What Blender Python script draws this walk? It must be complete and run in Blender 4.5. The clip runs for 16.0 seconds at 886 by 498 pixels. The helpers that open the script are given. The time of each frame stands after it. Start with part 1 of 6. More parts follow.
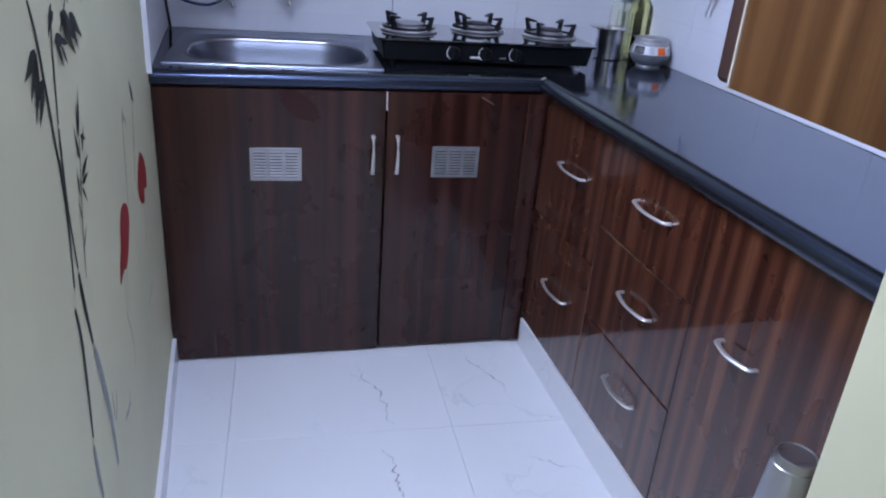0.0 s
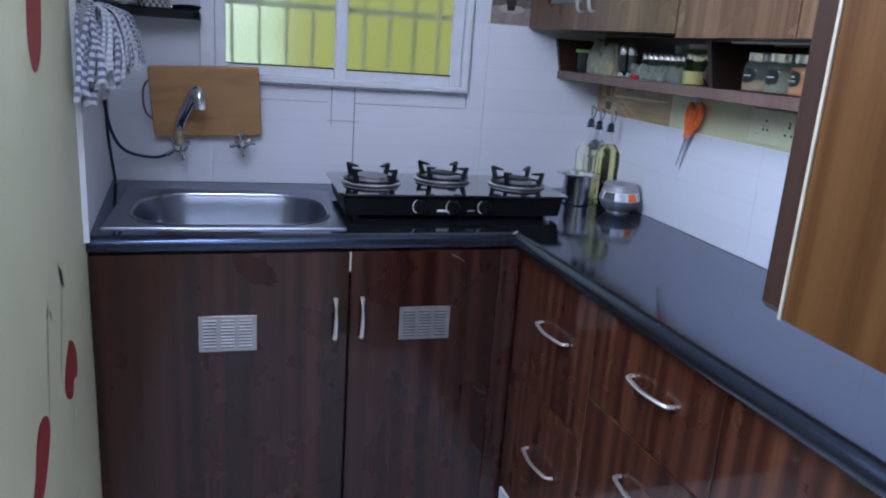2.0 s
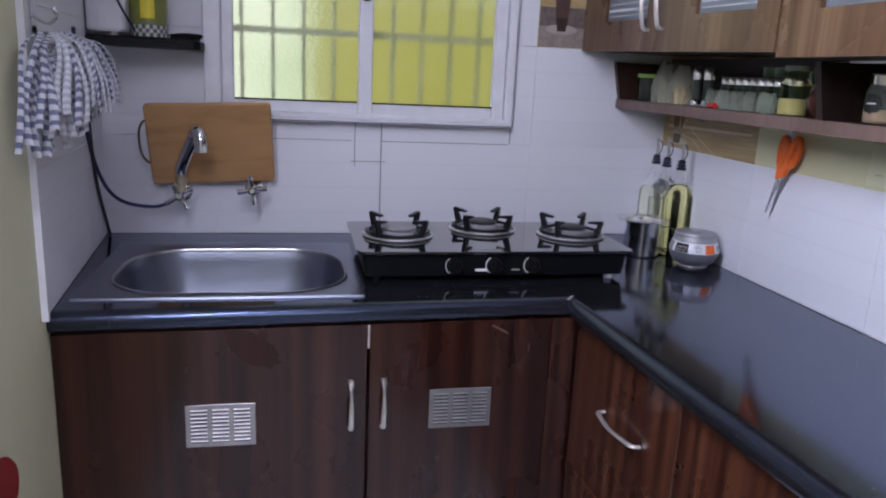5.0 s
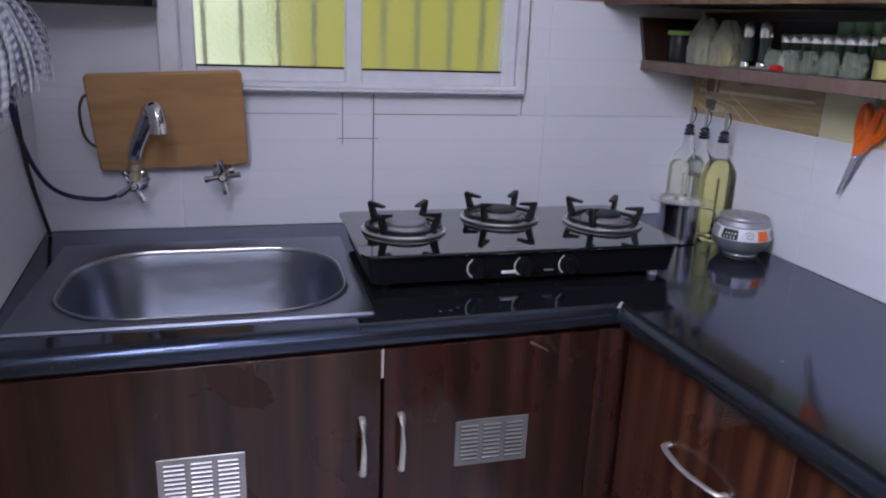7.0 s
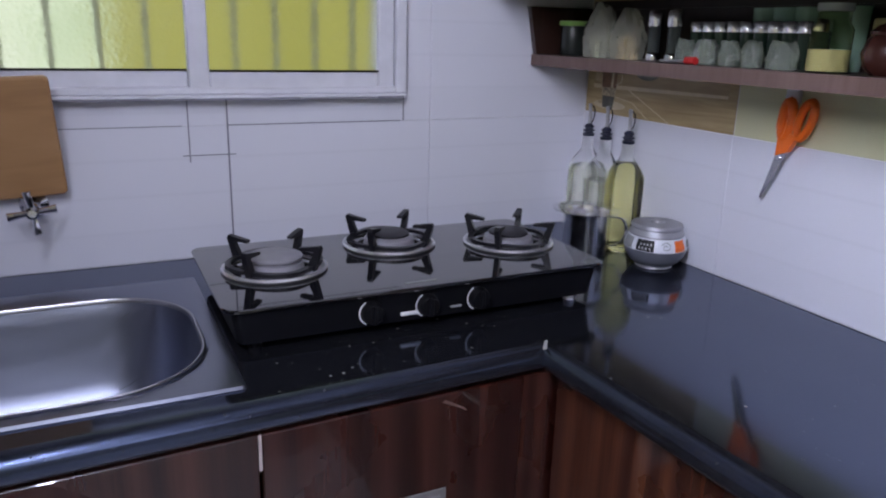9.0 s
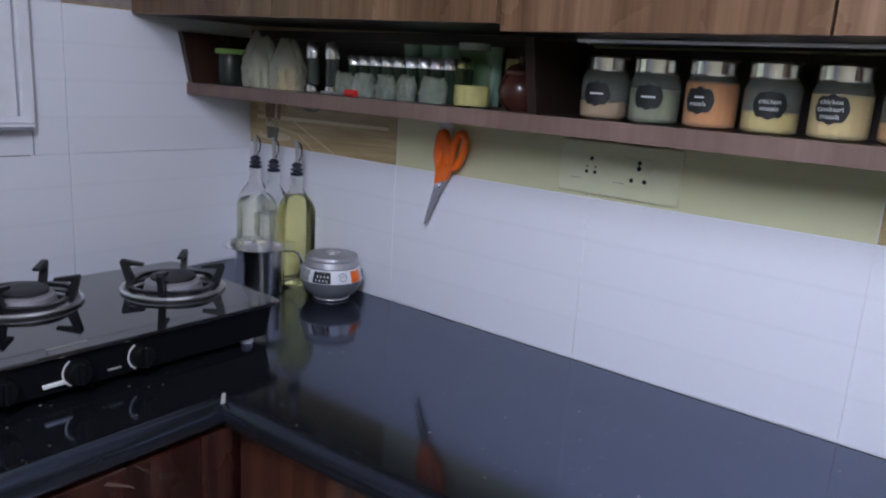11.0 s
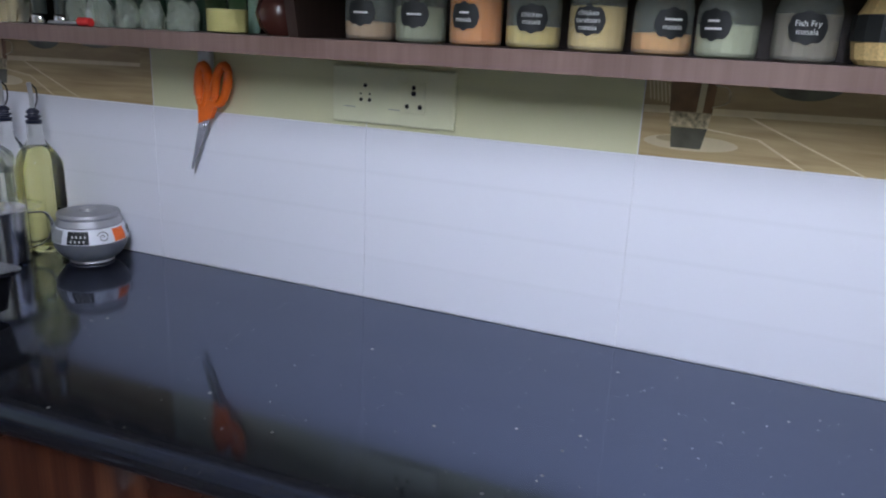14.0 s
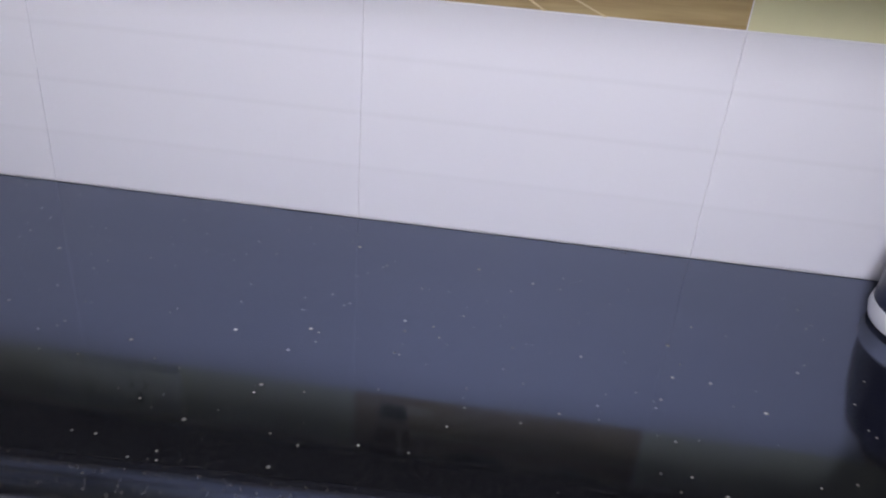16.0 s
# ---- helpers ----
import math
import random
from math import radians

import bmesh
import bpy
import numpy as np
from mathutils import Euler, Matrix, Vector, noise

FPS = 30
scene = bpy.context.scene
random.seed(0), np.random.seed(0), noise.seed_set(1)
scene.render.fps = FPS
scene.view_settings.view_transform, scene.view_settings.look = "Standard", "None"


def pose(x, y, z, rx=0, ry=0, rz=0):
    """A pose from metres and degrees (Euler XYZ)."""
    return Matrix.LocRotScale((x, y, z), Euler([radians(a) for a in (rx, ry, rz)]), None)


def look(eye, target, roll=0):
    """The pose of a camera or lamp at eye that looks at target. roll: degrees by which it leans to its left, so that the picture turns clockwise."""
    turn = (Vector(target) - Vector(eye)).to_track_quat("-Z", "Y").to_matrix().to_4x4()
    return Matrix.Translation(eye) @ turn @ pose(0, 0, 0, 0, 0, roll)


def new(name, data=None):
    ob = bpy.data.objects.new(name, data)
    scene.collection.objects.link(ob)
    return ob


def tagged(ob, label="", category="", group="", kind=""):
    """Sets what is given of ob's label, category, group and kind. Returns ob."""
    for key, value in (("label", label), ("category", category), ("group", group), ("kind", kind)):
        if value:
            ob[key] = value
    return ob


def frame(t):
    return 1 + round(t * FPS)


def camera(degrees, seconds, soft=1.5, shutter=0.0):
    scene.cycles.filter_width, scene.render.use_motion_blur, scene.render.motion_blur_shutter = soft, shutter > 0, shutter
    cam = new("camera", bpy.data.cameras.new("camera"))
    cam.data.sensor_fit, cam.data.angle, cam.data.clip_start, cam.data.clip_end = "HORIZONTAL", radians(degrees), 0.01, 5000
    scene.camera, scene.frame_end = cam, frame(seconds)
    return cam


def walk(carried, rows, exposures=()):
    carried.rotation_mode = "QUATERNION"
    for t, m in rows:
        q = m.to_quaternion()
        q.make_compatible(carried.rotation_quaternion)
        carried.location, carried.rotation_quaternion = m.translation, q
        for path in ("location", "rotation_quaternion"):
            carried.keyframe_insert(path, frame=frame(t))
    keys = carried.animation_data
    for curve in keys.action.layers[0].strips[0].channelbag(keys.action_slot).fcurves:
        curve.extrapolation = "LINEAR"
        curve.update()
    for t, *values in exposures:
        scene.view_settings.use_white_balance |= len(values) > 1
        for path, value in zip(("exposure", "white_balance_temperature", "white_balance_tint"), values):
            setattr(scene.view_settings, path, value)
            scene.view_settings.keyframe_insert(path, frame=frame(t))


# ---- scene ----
cam = camera(61.9, 16.0, 2.1)
PATH = [
    (0, (0.319, 0.416, 1.282), (0.727, 2.196, 0.466), 4.5),
    (0.5, (0.33, 0.434, 1.293), (0.759, 2.227, 0.519), 4.2),
    (1, (0.338, 0.461, 1.316), (0.804, 2.281, 0.631), 4.5),
    (1.5, (0.337, 0.534, 1.34), (0.81, 2.384, 0.744), 4.3),
    (2, (0.317, 0.623, 1.354), (0.847, 2.479, 0.83), 4.0),
    (2.5, (0.301, 0.695, 1.355), (1.0, 2.494, 0.831), 3.6),
    (3, (0.327, 0.773, 1.355), (1.037, 2.563, 0.815), 3.8),
    (3.5, (0.373, 0.872, 1.369), (0.871, 2.747, 0.881), 3.9),
    (4, (0.42, 0.924, 1.37), (0.833, 2.825, 0.906), 3.1),
    (4.5, (0.437, 0.937, 1.361), (0.829, 2.845, 0.906), 2.7),
    (7, (0.374, 1.298, 1.363), (0.886, 3.145, 0.793), 2.2),
    (7.5, (0.412, 1.415, 1.362), (0.93, 3.261, 0.791), 2.0),
    (8, (0.446, 1.483, 1.358), (0.963, 3.333, 0.801), 1.9),
    (8.5, (0.435, 1.523, 1.353), (1.096, 3.32, 0.775), 3.1),
    (9, (0.423, 1.568, 1.348), (1.268, 3.291, 0.786), 1.6),
    (9.5, (0.437, 1.588, 1.347), (1.465, 3.227, 0.841), 1.3),
    (10, (0.451, 1.609, 1.352), (1.727, 3.07, 0.864), 2.6),
    (12.5, (0.479, 1.608, 1.343), (2.131, 2.648, 0.907), 2.4),
    (13, (0.489, 1.603, 1.328), (2.211, 2.505, 0.856), 2.3),
    (13.5, (0.515, 1.605, 1.325), (2.268, 2.395, 0.773), 1.9),
    (14, (0.535, 1.608, 1.322), (2.301, 2.356, 0.755), 2.5),
    (14.5, (0.573, 1.607, 1.299), (2.366, 2.235, 0.675), 3.0),
    (15, (0.618, 1.595, 1.282), (2.38, 2.154, 0.519), 2.3),
    (15.5, (0.67, 1.582, 1.302), (2.429, 1.96, 0.429), 2.1),
    (16, (0.686, 1.571, 1.295), (2.469, 1.722, 0.401), 4.9),
]
walk(cam, [(t, look(eye, target, roll)) for t, eye, target, roll in PATH],
     [(0, 0.0, 5800, 9), (2, -0.1, 5900, 4), (2.5, -0.18, 6000, 4), (3, -0.1, 6150, 4), (3.5, -0.1, 6300, 6), (4, -0.05, 6700, 12), (7, -0.15, 6850, 13), (9, -0.15, 6700, 13), (10, -0.3, 6600, 11), (12.5, -0.22, 7000, 3), (14, -0.18, 6800, 4), (15, -0.22, 6700, 4), (15.5, -0.18, 7000, 5), (16, -0.2, 7800, 10)])

# ---------------------------------------------------------------- world and light
world = bpy.data.worlds.new("world")
scene.world = world
world.use_nodes = True
wn = world.node_tree.nodes
sky = wn.new("ShaderNodeTexSky")
sky.sky_type, sky.sun_disc = "NISHITA", False
sky.sun_elevation, sky.sun_rotation = radians(50), radians(200)
world.node_tree.links.new(sky.outputs[0], wn["Background"].inputs[0])
wn["Background"].inputs[1].default_value = 0.10


def area_lamp(name, m, sx, sy, watts, colour):
    d = bpy.data.lights.new(name, "AREA")
    d.shape, d.size, d.size_y, d.energy, d.color = "RECTANGLE", sx, sy, watts, colour
    ob = new(name, d)
    ob.matrix_world = m
    return ob


TUBE_Y, TUBE_Z = 1.6, 1.8
COOL = (0.7, 0.755, 1.0)
area_lamp("tube_light_glow", look((0.115, TUBE_Y, TUBE_Z), (1.0, TUBE_Y - 0.02, 1.34)) @ pose(0, 0, 0, 0, 0, 90), 1.15, 0.05, 55, COOL)
area_lamp("hall_light_glow", look((0.6, -0.55, 2.58), (0.6, -0.3, 0)), 1.1, 0.3, 33, COOL)

# ---------------------------------------------------------------- materials
def nodes_of(name):
    m = bpy.data.materials.new(name)
    m.use_nodes = True
    nt = m.node_tree
    return m, nt, nt.nodes["Principled BSDF"], nt.nodes, nt.links


def ramp(nodes, stops):
    r = nodes.new("ShaderNodeValToRGB")
    el = r.color_ramp.elements
    while len(el) < len(stops):
        el.new(0.5)
    for e, (p, c) in zip(el, stops):
        e.position, e.color = p, (*c, 1)
    return r


def coords(nodes, links, scale, kind="Object", random_shift=0.0):
    tc, mp = nodes.new("ShaderNodeTexCoord"), nodes.new("ShaderNodeMapping")
    links.new(tc.outputs[kind], mp.inputs[0])
    mp.inputs["Scale"].default_value = scale
    if random_shift:
        oi, mul = nodes.new("ShaderNodeObjectInfo"), nodes.new("ShaderNodeMath")
        mul.operation = "MULTIPLY"
        mul.inputs[1].default_value = random_shift
        links.new(oi.outputs["Random"], mul.inputs[0])
        links.new(mul.outputs[0], mp.inputs["Location"])
    return mp


def bump(nodes, links, p, src, strength, distance=0.002):
    b = nodes.new("ShaderNodeBump")
    b.inputs["Strength"].default_value, b.inputs["Distance"].default_value = strength, distance
    links.new(src, b.inputs["Height"])
    links.new(b.outputs[0], p.inputs["Normal"])


def plain(name, colour, rough=0.5, metal=0.0, grain=0.06, size=30, relief=0.05, coat=0.0):
    """A painted, plastic or metal surface with faint mottling and fine relief."""
    m, nt, p, n, l = nodes_of(name)
    mp = coords(n, l, (size, size, size))
    a = n.new("ShaderNodeTexNoise")
    a.inputs["Scale"].default_value, a.inputs["Detail"].default_value = 1.0, 6
    l.new(mp.outputs[0], a.inputs["Vector"])
    lo, hi = [c * (1 - grain * 2) for c in colour], [min(1, c * (1 + grain)) for c in colour]
    r = ramp(n, [(0.3, lo), (0.7, hi)])
    l.new(a.outputs[0], r.inputs[0])
    l.new(r.outputs[0], p.inputs["Base Color"])
    p.inputs["Roughness"].default_value, p.inputs["Metallic"].default_value = rough, metal
    p.inputs["Coat Weight"].default_value = coat
    if relief:
        bump(n, l, p, a.outputs[0], relief)
    return m


def wall_paint(name, colour, rough=0.6):
    m, nt, p, n, l = nodes_of(name)
    mp = coords(n, l, (1, 1, 1))
    big, fine = n.new("ShaderNodeTexNoise"), n.new("ShaderNodeTexNoise")
    big.inputs["Scale"].default_value, big.inputs["Detail"].default_value = 2.2, 5
    fine.inputs["Scale"].default_value, fine.inputs["Detail"].default_value = 160, 3
    for t in (big, fine):
        l.new(mp.outputs[0], t.inputs["Vector"])
    r = ramp(n, [(0.3, [c * 0.9 for c in colour]), (0.7, [min(1, c * 1.04) for c in colour])])
    l.new(big.outputs[0], r.inputs[0])
    l.new(r.outputs[0], p.inputs["Base Color"])
    p.inputs["Roughness"].default_value = rough
    bump(n, l, p, fine.outputs[0], 0.12, 0.001)
    return m


def laminate(name, stops, rough=0.16, width=1.0, coat=0.6, haze=0.05, fine=0.42, gloss=0.25, bands=0.0, coat_rough=None):
    """Glossy wood-print laminate with upright stripes in three widths."""
    m, nt, p, n, l = nodes_of(name)
    mp = coords(n, l, (1, 1, 1), random_shift=7.0)
    outs = []
    for sc, stretch in ((17 / width, 0.02), (75 / width, 0.012), (330 / width, 0.03)):
        mm, a = n.new("ShaderNodeMapping"), n.new("ShaderNodeTexNoise")
        mm.inputs["Scale"].default_value = (sc, sc, sc * stretch)
        a.inputs["Scale"].default_value, a.inputs["Detail"].default_value, a.inputs["Distortion"].default_value = 1.0, 3, 0.25
        l.new(mp.outputs[0], mm.inputs[0])
        l.new(mm.outputs[0], a.inputs["Vector"])
        outs.append(a.outputs[0])
    mixed = outs[0]
    for o, k in ((outs[1], fine), (outs[2], 0.16)):
        mx = n.new("ShaderNodeMix")
        mx.inputs[0].default_value = k
        l.new(mixed, mx.inputs[2])
        l.new(o, mx.inputs[3])
        mixed = mx.outputs[0]
    if bands:
        mm, wv, mx = n.new("ShaderNodeMapping"), n.new("ShaderNodeTexWave"), n.new("ShaderNodeMix")
        mm.inputs["Scale"].default_value = (1, 1, 0.012)
        wv.bands_direction = "DIAGONAL"
        wv.inputs["Scale"].default_value = 2 * math.pi / (10 * bands)
        wv.inputs["Distortion"].default_value, wv.inputs["Detail"].default_value, wv.inputs["Detail Scale"].default_value = 11.0, 2, 0.45
        mr0 = n.new("ShaderNodeMapRange")
        mr0.inputs[3].default_value, mr0.inputs[4].default_value = 0.36, 0.62
        mx.inputs[0].default_value = 0.4
        l.new(mp.outputs[0], mm.inputs[0])
        l.new(mm.outputs[0], wv.inputs["Vector"])
        l.new(wv.outputs["Fac"], mr0.inputs[0])
        l.new(mixed, mx.inputs[2])
        l.new(mr0.outputs[0], mx.inputs[3])
        mixed = mx.outputs[0]
    r = ramp(n, stops)
    l.new(mixed, r.inputs[0])
    l.new(r.outputs[0], p.inputs["Base Color"])
    sm = n.new("ShaderNodeTexNoise")
    sm.inputs["Scale"].default_value, sm.inputs["Detail"].default_value = 5, 5
    l.new(mp.outputs[0], sm.inputs["Vector"])
    mr = n.new("ShaderNodeMapRange")
    mr.inputs[1].default_value, mr.inputs[2].default_value = 0.3, 0.7
    mr.inputs[3].default_value, mr.inputs[4].default_value = rough * 0.8, rough * 0.8 + haze * 2
    l.new(sm.outputs[0], mr.inputs[0])
    l.new(mr.outputs[0], p.inputs["Roughness"])
    p.inputs["Coat Weight"].default_value, p.inputs["Coat Roughness"].default_value = coat, rough * 0.6 if coat_rough is None else coat_rough
    p.inputs["Specular IOR Level"].default_value = gloss
    bump(n, l, p, outs[1], 0.05, 0.001)
    return m


def granite(name, rough=0.06, spread=0.06, shine=1.0, fleck=1.0):
    """Polished black granite: cloudy blue-black ground, small bright flecks of three sizes."""
    m, nt, p, n, l = nodes_of(name)
    mp = coords(n, l, (1, 1, 1))
    cl, big = n.new("ShaderNodeTexNoise"), n.new("ShaderNodeTexNoise")
    cl.inputs["Scale"].default_value, cl.inputs["Detail"].default_value = 240, 5
    big.inputs["Scale"].default_value, big.inputs["Detail"].default_value = 9, 4
    for t in (cl, big):
        l.new(mp.outputs[0], t.inputs["Vector"])
    base = ramp(n, [(0.33, (0.003, 0.0032, 0.0042)), (0.52, (0.009, 0.0095, 0.012)), (0.62, (0.018, 0.018, 0.019)), (0.75, (0.034, 0.033, 0.032))])
    l.new(cl.outputs[0], base.inputs[0])
    colour = base.outputs[0]
    for scale, reach, rare, tone in ((52, 0.14, 0.8, (0.45, 0.46, 0.44)), (105, 0.17, 0.8, (0.34, 0.35, 0.34)), (230, 0.2, 0.8, (0.07, 0.07, 0.07))):
        v = n.new("ShaderNodeTexVoronoi")
        v.inputs["Scale"].default_value, v.inputs["Randomness"].default_value = scale, 1.0
        wob = n.new("ShaderNodeMix")
        wob.data_type, wob.blend_type = "RGBA", "ADD"
        wob.inputs[0].default_value = 0.0012
        l.new(mp.outputs[0], wob.inputs[6])
        l.new(cl.outputs["Color"], wob.inputs[7])
        l.new(wob.outputs[2], v.inputs["Vector"])
        near = ramp(n, [(0.0, (1, 1, 1)), (reach * 0.5, (0.8, 0.8, 0.8)), (reach, (0, 0, 0))])
        l.new(v.outputs["Distance"], near.inputs[0])
        pick = ramp(n, [(0.0, (0, 0, 0)), (rare, (0, 0, 0)), (0.98, (1, 1, 1))])
        sep, mul, mx = n.new("ShaderNodeSeparateColor"), n.new("ShaderNodeMath"), n.new("ShaderNodeMix")
        l.new(v.outputs["Color"], sep.inputs[0])
        l.new(sep.outputs[0], pick.inputs[0])
        mul.operation = "MULTIPLY"
        l.new(near.outputs[0], mul.inputs[0])
        l.new(pick.outputs[0], mul.inputs[1])
        mx.data_type = "RGBA"
        l.new(mul.outputs[0], mx.inputs[0])
        l.new(colour, mx.inputs[6])
        mx.inputs[7].default_value = (*[c * fleck for c in tone], 1)
        colour = mx.outputs[2]
    l.new(colour, p.inputs["Base Color"])
    mr = n.new("ShaderNodeMapRange")
    mr.inputs[1].default_value, mr.inputs[2].default_value = 0.3, 0.7
    mr.inputs[3].default_value, mr.inputs[4].default_value = rough, rough + spread
    l.new(big.outputs[0], mr.inputs[0])
    l.new(mr.outputs[0], p.inputs["Roughness"])
    p.inputs["Specular IOR Level"].default_value = shine
    p.inputs["IOR"].default_value = 1.78
    p.inputs["Specular Tint"].default_value = (0.46, 0.6, 1.0, 1)
    return m


def wall_tile(name, colour, vary=0.05):
    """White glazed tile with four faint moulded bands."""
    m, nt, p, n, l = nodes_of(name)
    mp = coords(n, l, (1, 1, 1))
    sep, com = n.new("ShaderNodeSeparateXYZ"), n.new("ShaderNodeCombineXYZ")
    l.new(mp.outputs[0], sep.inputs[0])
    com.inputs[0].default_value = 1.0
    l.new(sep.outputs[2], com.inputs[1])
    b = n.new("ShaderNodeTexBrick")
    b.offset, b.squash = 0.37, 1.0
    for k, val in (("Scale", 1.0), ("Mortar Size", 0.0055), ("Mortar Smooth", 1.0), ("Bias", 0.0), ("Brick Width", 6.0), ("Row Height", 0.0722)):
        b.inputs[k].default_value = val
    b.inputs["Color1"].default_value = (1, 1, 1, 1)
    b.inputs["Color2"].default_value = (0.94, 0.94, 0.945, 1)
    b.inputs["Mortar"].default_value = (0.9, 0.9, 0.9, 1)
    l.new(com.outputs[0], b.inputs["Vector"])
    a = n.new("ShaderNodeTexNoise")
    a.inputs["Scale"].default_value, a.inputs["Detail"].default_value = 7, 4
    l.new(mp.outputs[0], a.inputs["Vector"])
    oi = n.new("ShaderNodeObjectInfo")
    add = n.new("ShaderNodeMath")
    l.new(a.outputs[0], add.inputs[0])
    l.new(oi.outputs["Random"], add.inputs[1])
    r = ramp(n, [(0.35, [c * (1 - vary) for c in colour]), (1.5 / 2 + 0.2, colour)])
    l.new(add.outputs[0], r.inputs[0])
    mx = n.new("ShaderNodeMix")
    mx.data_type, mx.blend_type = "RGBA", "MULTIPLY"
    mx.inputs[0].default_value = 0.42
    l.new(r.outputs[0], mx.inputs[6])
    l.new(b.outputs[0], mx.inputs[7])
    l.new(mx.outputs[2], p.inputs["Base Color"])
    p.inputs["Roughness"].default_value = 0.55
    bump(n, l, p, b.outputs["Fac"], -0.25, 0.001)
    return m


def marble(name):
    m, nt, p, n, l = nodes_of(name)
    mp = coords(n, l, (1, 1, 1), random_shift=0.0)
    wob, w2 = n.new("ShaderNodeTexNoise"), n.new("ShaderNodeTexNoise")
    wob.inputs["Scale"].default_value, wob.inputs["Detail"].default_value = 3.0, 8
    w2.inputs["Scale"].default_value, w2.inputs["Detail"].default_value = 1.6, 3
    oi = n.new("ShaderNodeObjectInfo")
    for w in (wob, w2):
        w.noise_dimensions = "4D"
        l.new(mp.outputs[0], w.inputs["Vector"])
        mu = n.new("ShaderNodeMath")
        mu.operation = "MULTIPLY"
        mu.inputs[1].default_value = 9
        l.new(oi.outputs["Random"], mu.inputs[0])
        l.new(mu.outputs[0], w.inputs["W"])
    r = ramp(n, [(0.0, (0.8, 0.8, 0.83)), (0.492, (0.8, 0.8, 0.83)), (0.4995, (0.68, 0.69, 0.72)), (0.505, (0.79, 0.79, 0.82)), (1, (0.82, 0.82, 0.85))])
    l.new(wob.outputs[0], r.inputs[0])
    mask = ramp(n, [(0.5, (0, 0, 0)), (0.62, (1, 1, 1))])
    l.new(w2.outputs[0], mask.inputs[0])
    cloud = ramp(n, [(0.3, (0.78, 0.78, 0.81)), (0.8, (0.83, 0.83, 0.86))])
    l.new(wob.outputs[0], cloud.inputs[0])
    mx = n.new("ShaderNodeMix")
    mx.data_type = "RGBA"
    l.new(mask.outputs[0], mx.inputs[0])
    l.new(cloud.outputs[0], mx.inputs[6])
    l.new(r.outputs[0], mx.inputs[7])
    l.new(mx.outputs[2], p.inputs["Base Color"])
    p.inputs["Roughness"].default_value = 0.3
    return m


def glass(name, colour=(1, 1, 1), rough=0.0, ior=1.45, wavy=0.0):
    m, nt, p, n, l = nodes_of(name)
    p.inputs["Base Color"].default_value = (*colour, 1)
    p.inputs["Transmission Weight"].default_value = 1.0
    p.inputs["Roughness"].default_value, p.inputs["IOR"].default_value = rough, ior
    if wavy:
        mp = coords(n, l, (1, 1, 1))
        v = n.new("ShaderNodeTexVoronoi")
        v.inputs["Scale"].default_value = 125
        v.feature = "SMOOTH_F1"
        l.new(mp.outputs[0], v.inputs["Vector"])
        bump(n, l, p, v.outputs["Distance"], wavy, 0.0013)
    return m


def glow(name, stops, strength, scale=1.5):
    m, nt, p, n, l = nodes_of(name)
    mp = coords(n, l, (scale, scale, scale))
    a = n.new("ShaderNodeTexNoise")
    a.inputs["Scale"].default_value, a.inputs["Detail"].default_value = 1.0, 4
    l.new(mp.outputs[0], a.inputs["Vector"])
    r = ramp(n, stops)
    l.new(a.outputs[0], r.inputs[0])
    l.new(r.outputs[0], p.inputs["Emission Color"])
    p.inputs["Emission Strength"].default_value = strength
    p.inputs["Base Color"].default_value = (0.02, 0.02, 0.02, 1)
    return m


def brushed(name, colour=(0.5, 0.5, 0.53), rough=0.3):
    m, nt, p, n, l = nodes_of(name)
    mp = coords(n, l, (12, 260, 12))
    a = n.new("ShaderNodeTexNoise")
    a.inputs["Scale"].default_value, a.inputs["Detail"].default_value = 1.0, 4
    l.new(mp.outputs[0], a.inputs["Vector"])
    mr = n.new("ShaderNodeMapRange")
    mr.inputs[3].default_value, mr.inputs[4].default_value = rough * 0.7, rough * 1.5
    l.new(a.outputs[0], mr.inputs[0])
    l.new(mr.outputs[0], p.inputs["Roughness"])
    r = ramp(n, [(0.3, [c * 0.95 for c in colour]), (0.7, colour)])
    l.new(a.outputs[0], r.inputs[0])
    l.new(r.outputs[0], p.inputs["Base Color"])
    p.inputs["Metallic"].default_value = 1.0
    bump(n, l, p, a.outputs[0], 0.012, 0.001)
    return m


def board_wood(name, stops, axis=(3, 60, 60)):
    m, nt, p, n, l = nodes_of(name)
    mp = coords(n, l, axis)
    a = n.new("ShaderNodeTexNoise")
    a.inputs["Scale"].default_value, a.inputs["Detail"].default_value, a.inputs["Distortion"].default_value = 1.0, 6, 0.6
    l.new(mp.outputs[0], a.inputs["Vector"])
    r = ramp(n, stops)
    l.new(a.outputs[0], r.inputs[0])
    l.new(r.outputs[0], p.inputs["Base Color"])
    p.inputs["Roughness"].default_value = 0.45
    bump(n, l, p, a.outputs[0], 0.08, 0.001)
    return m


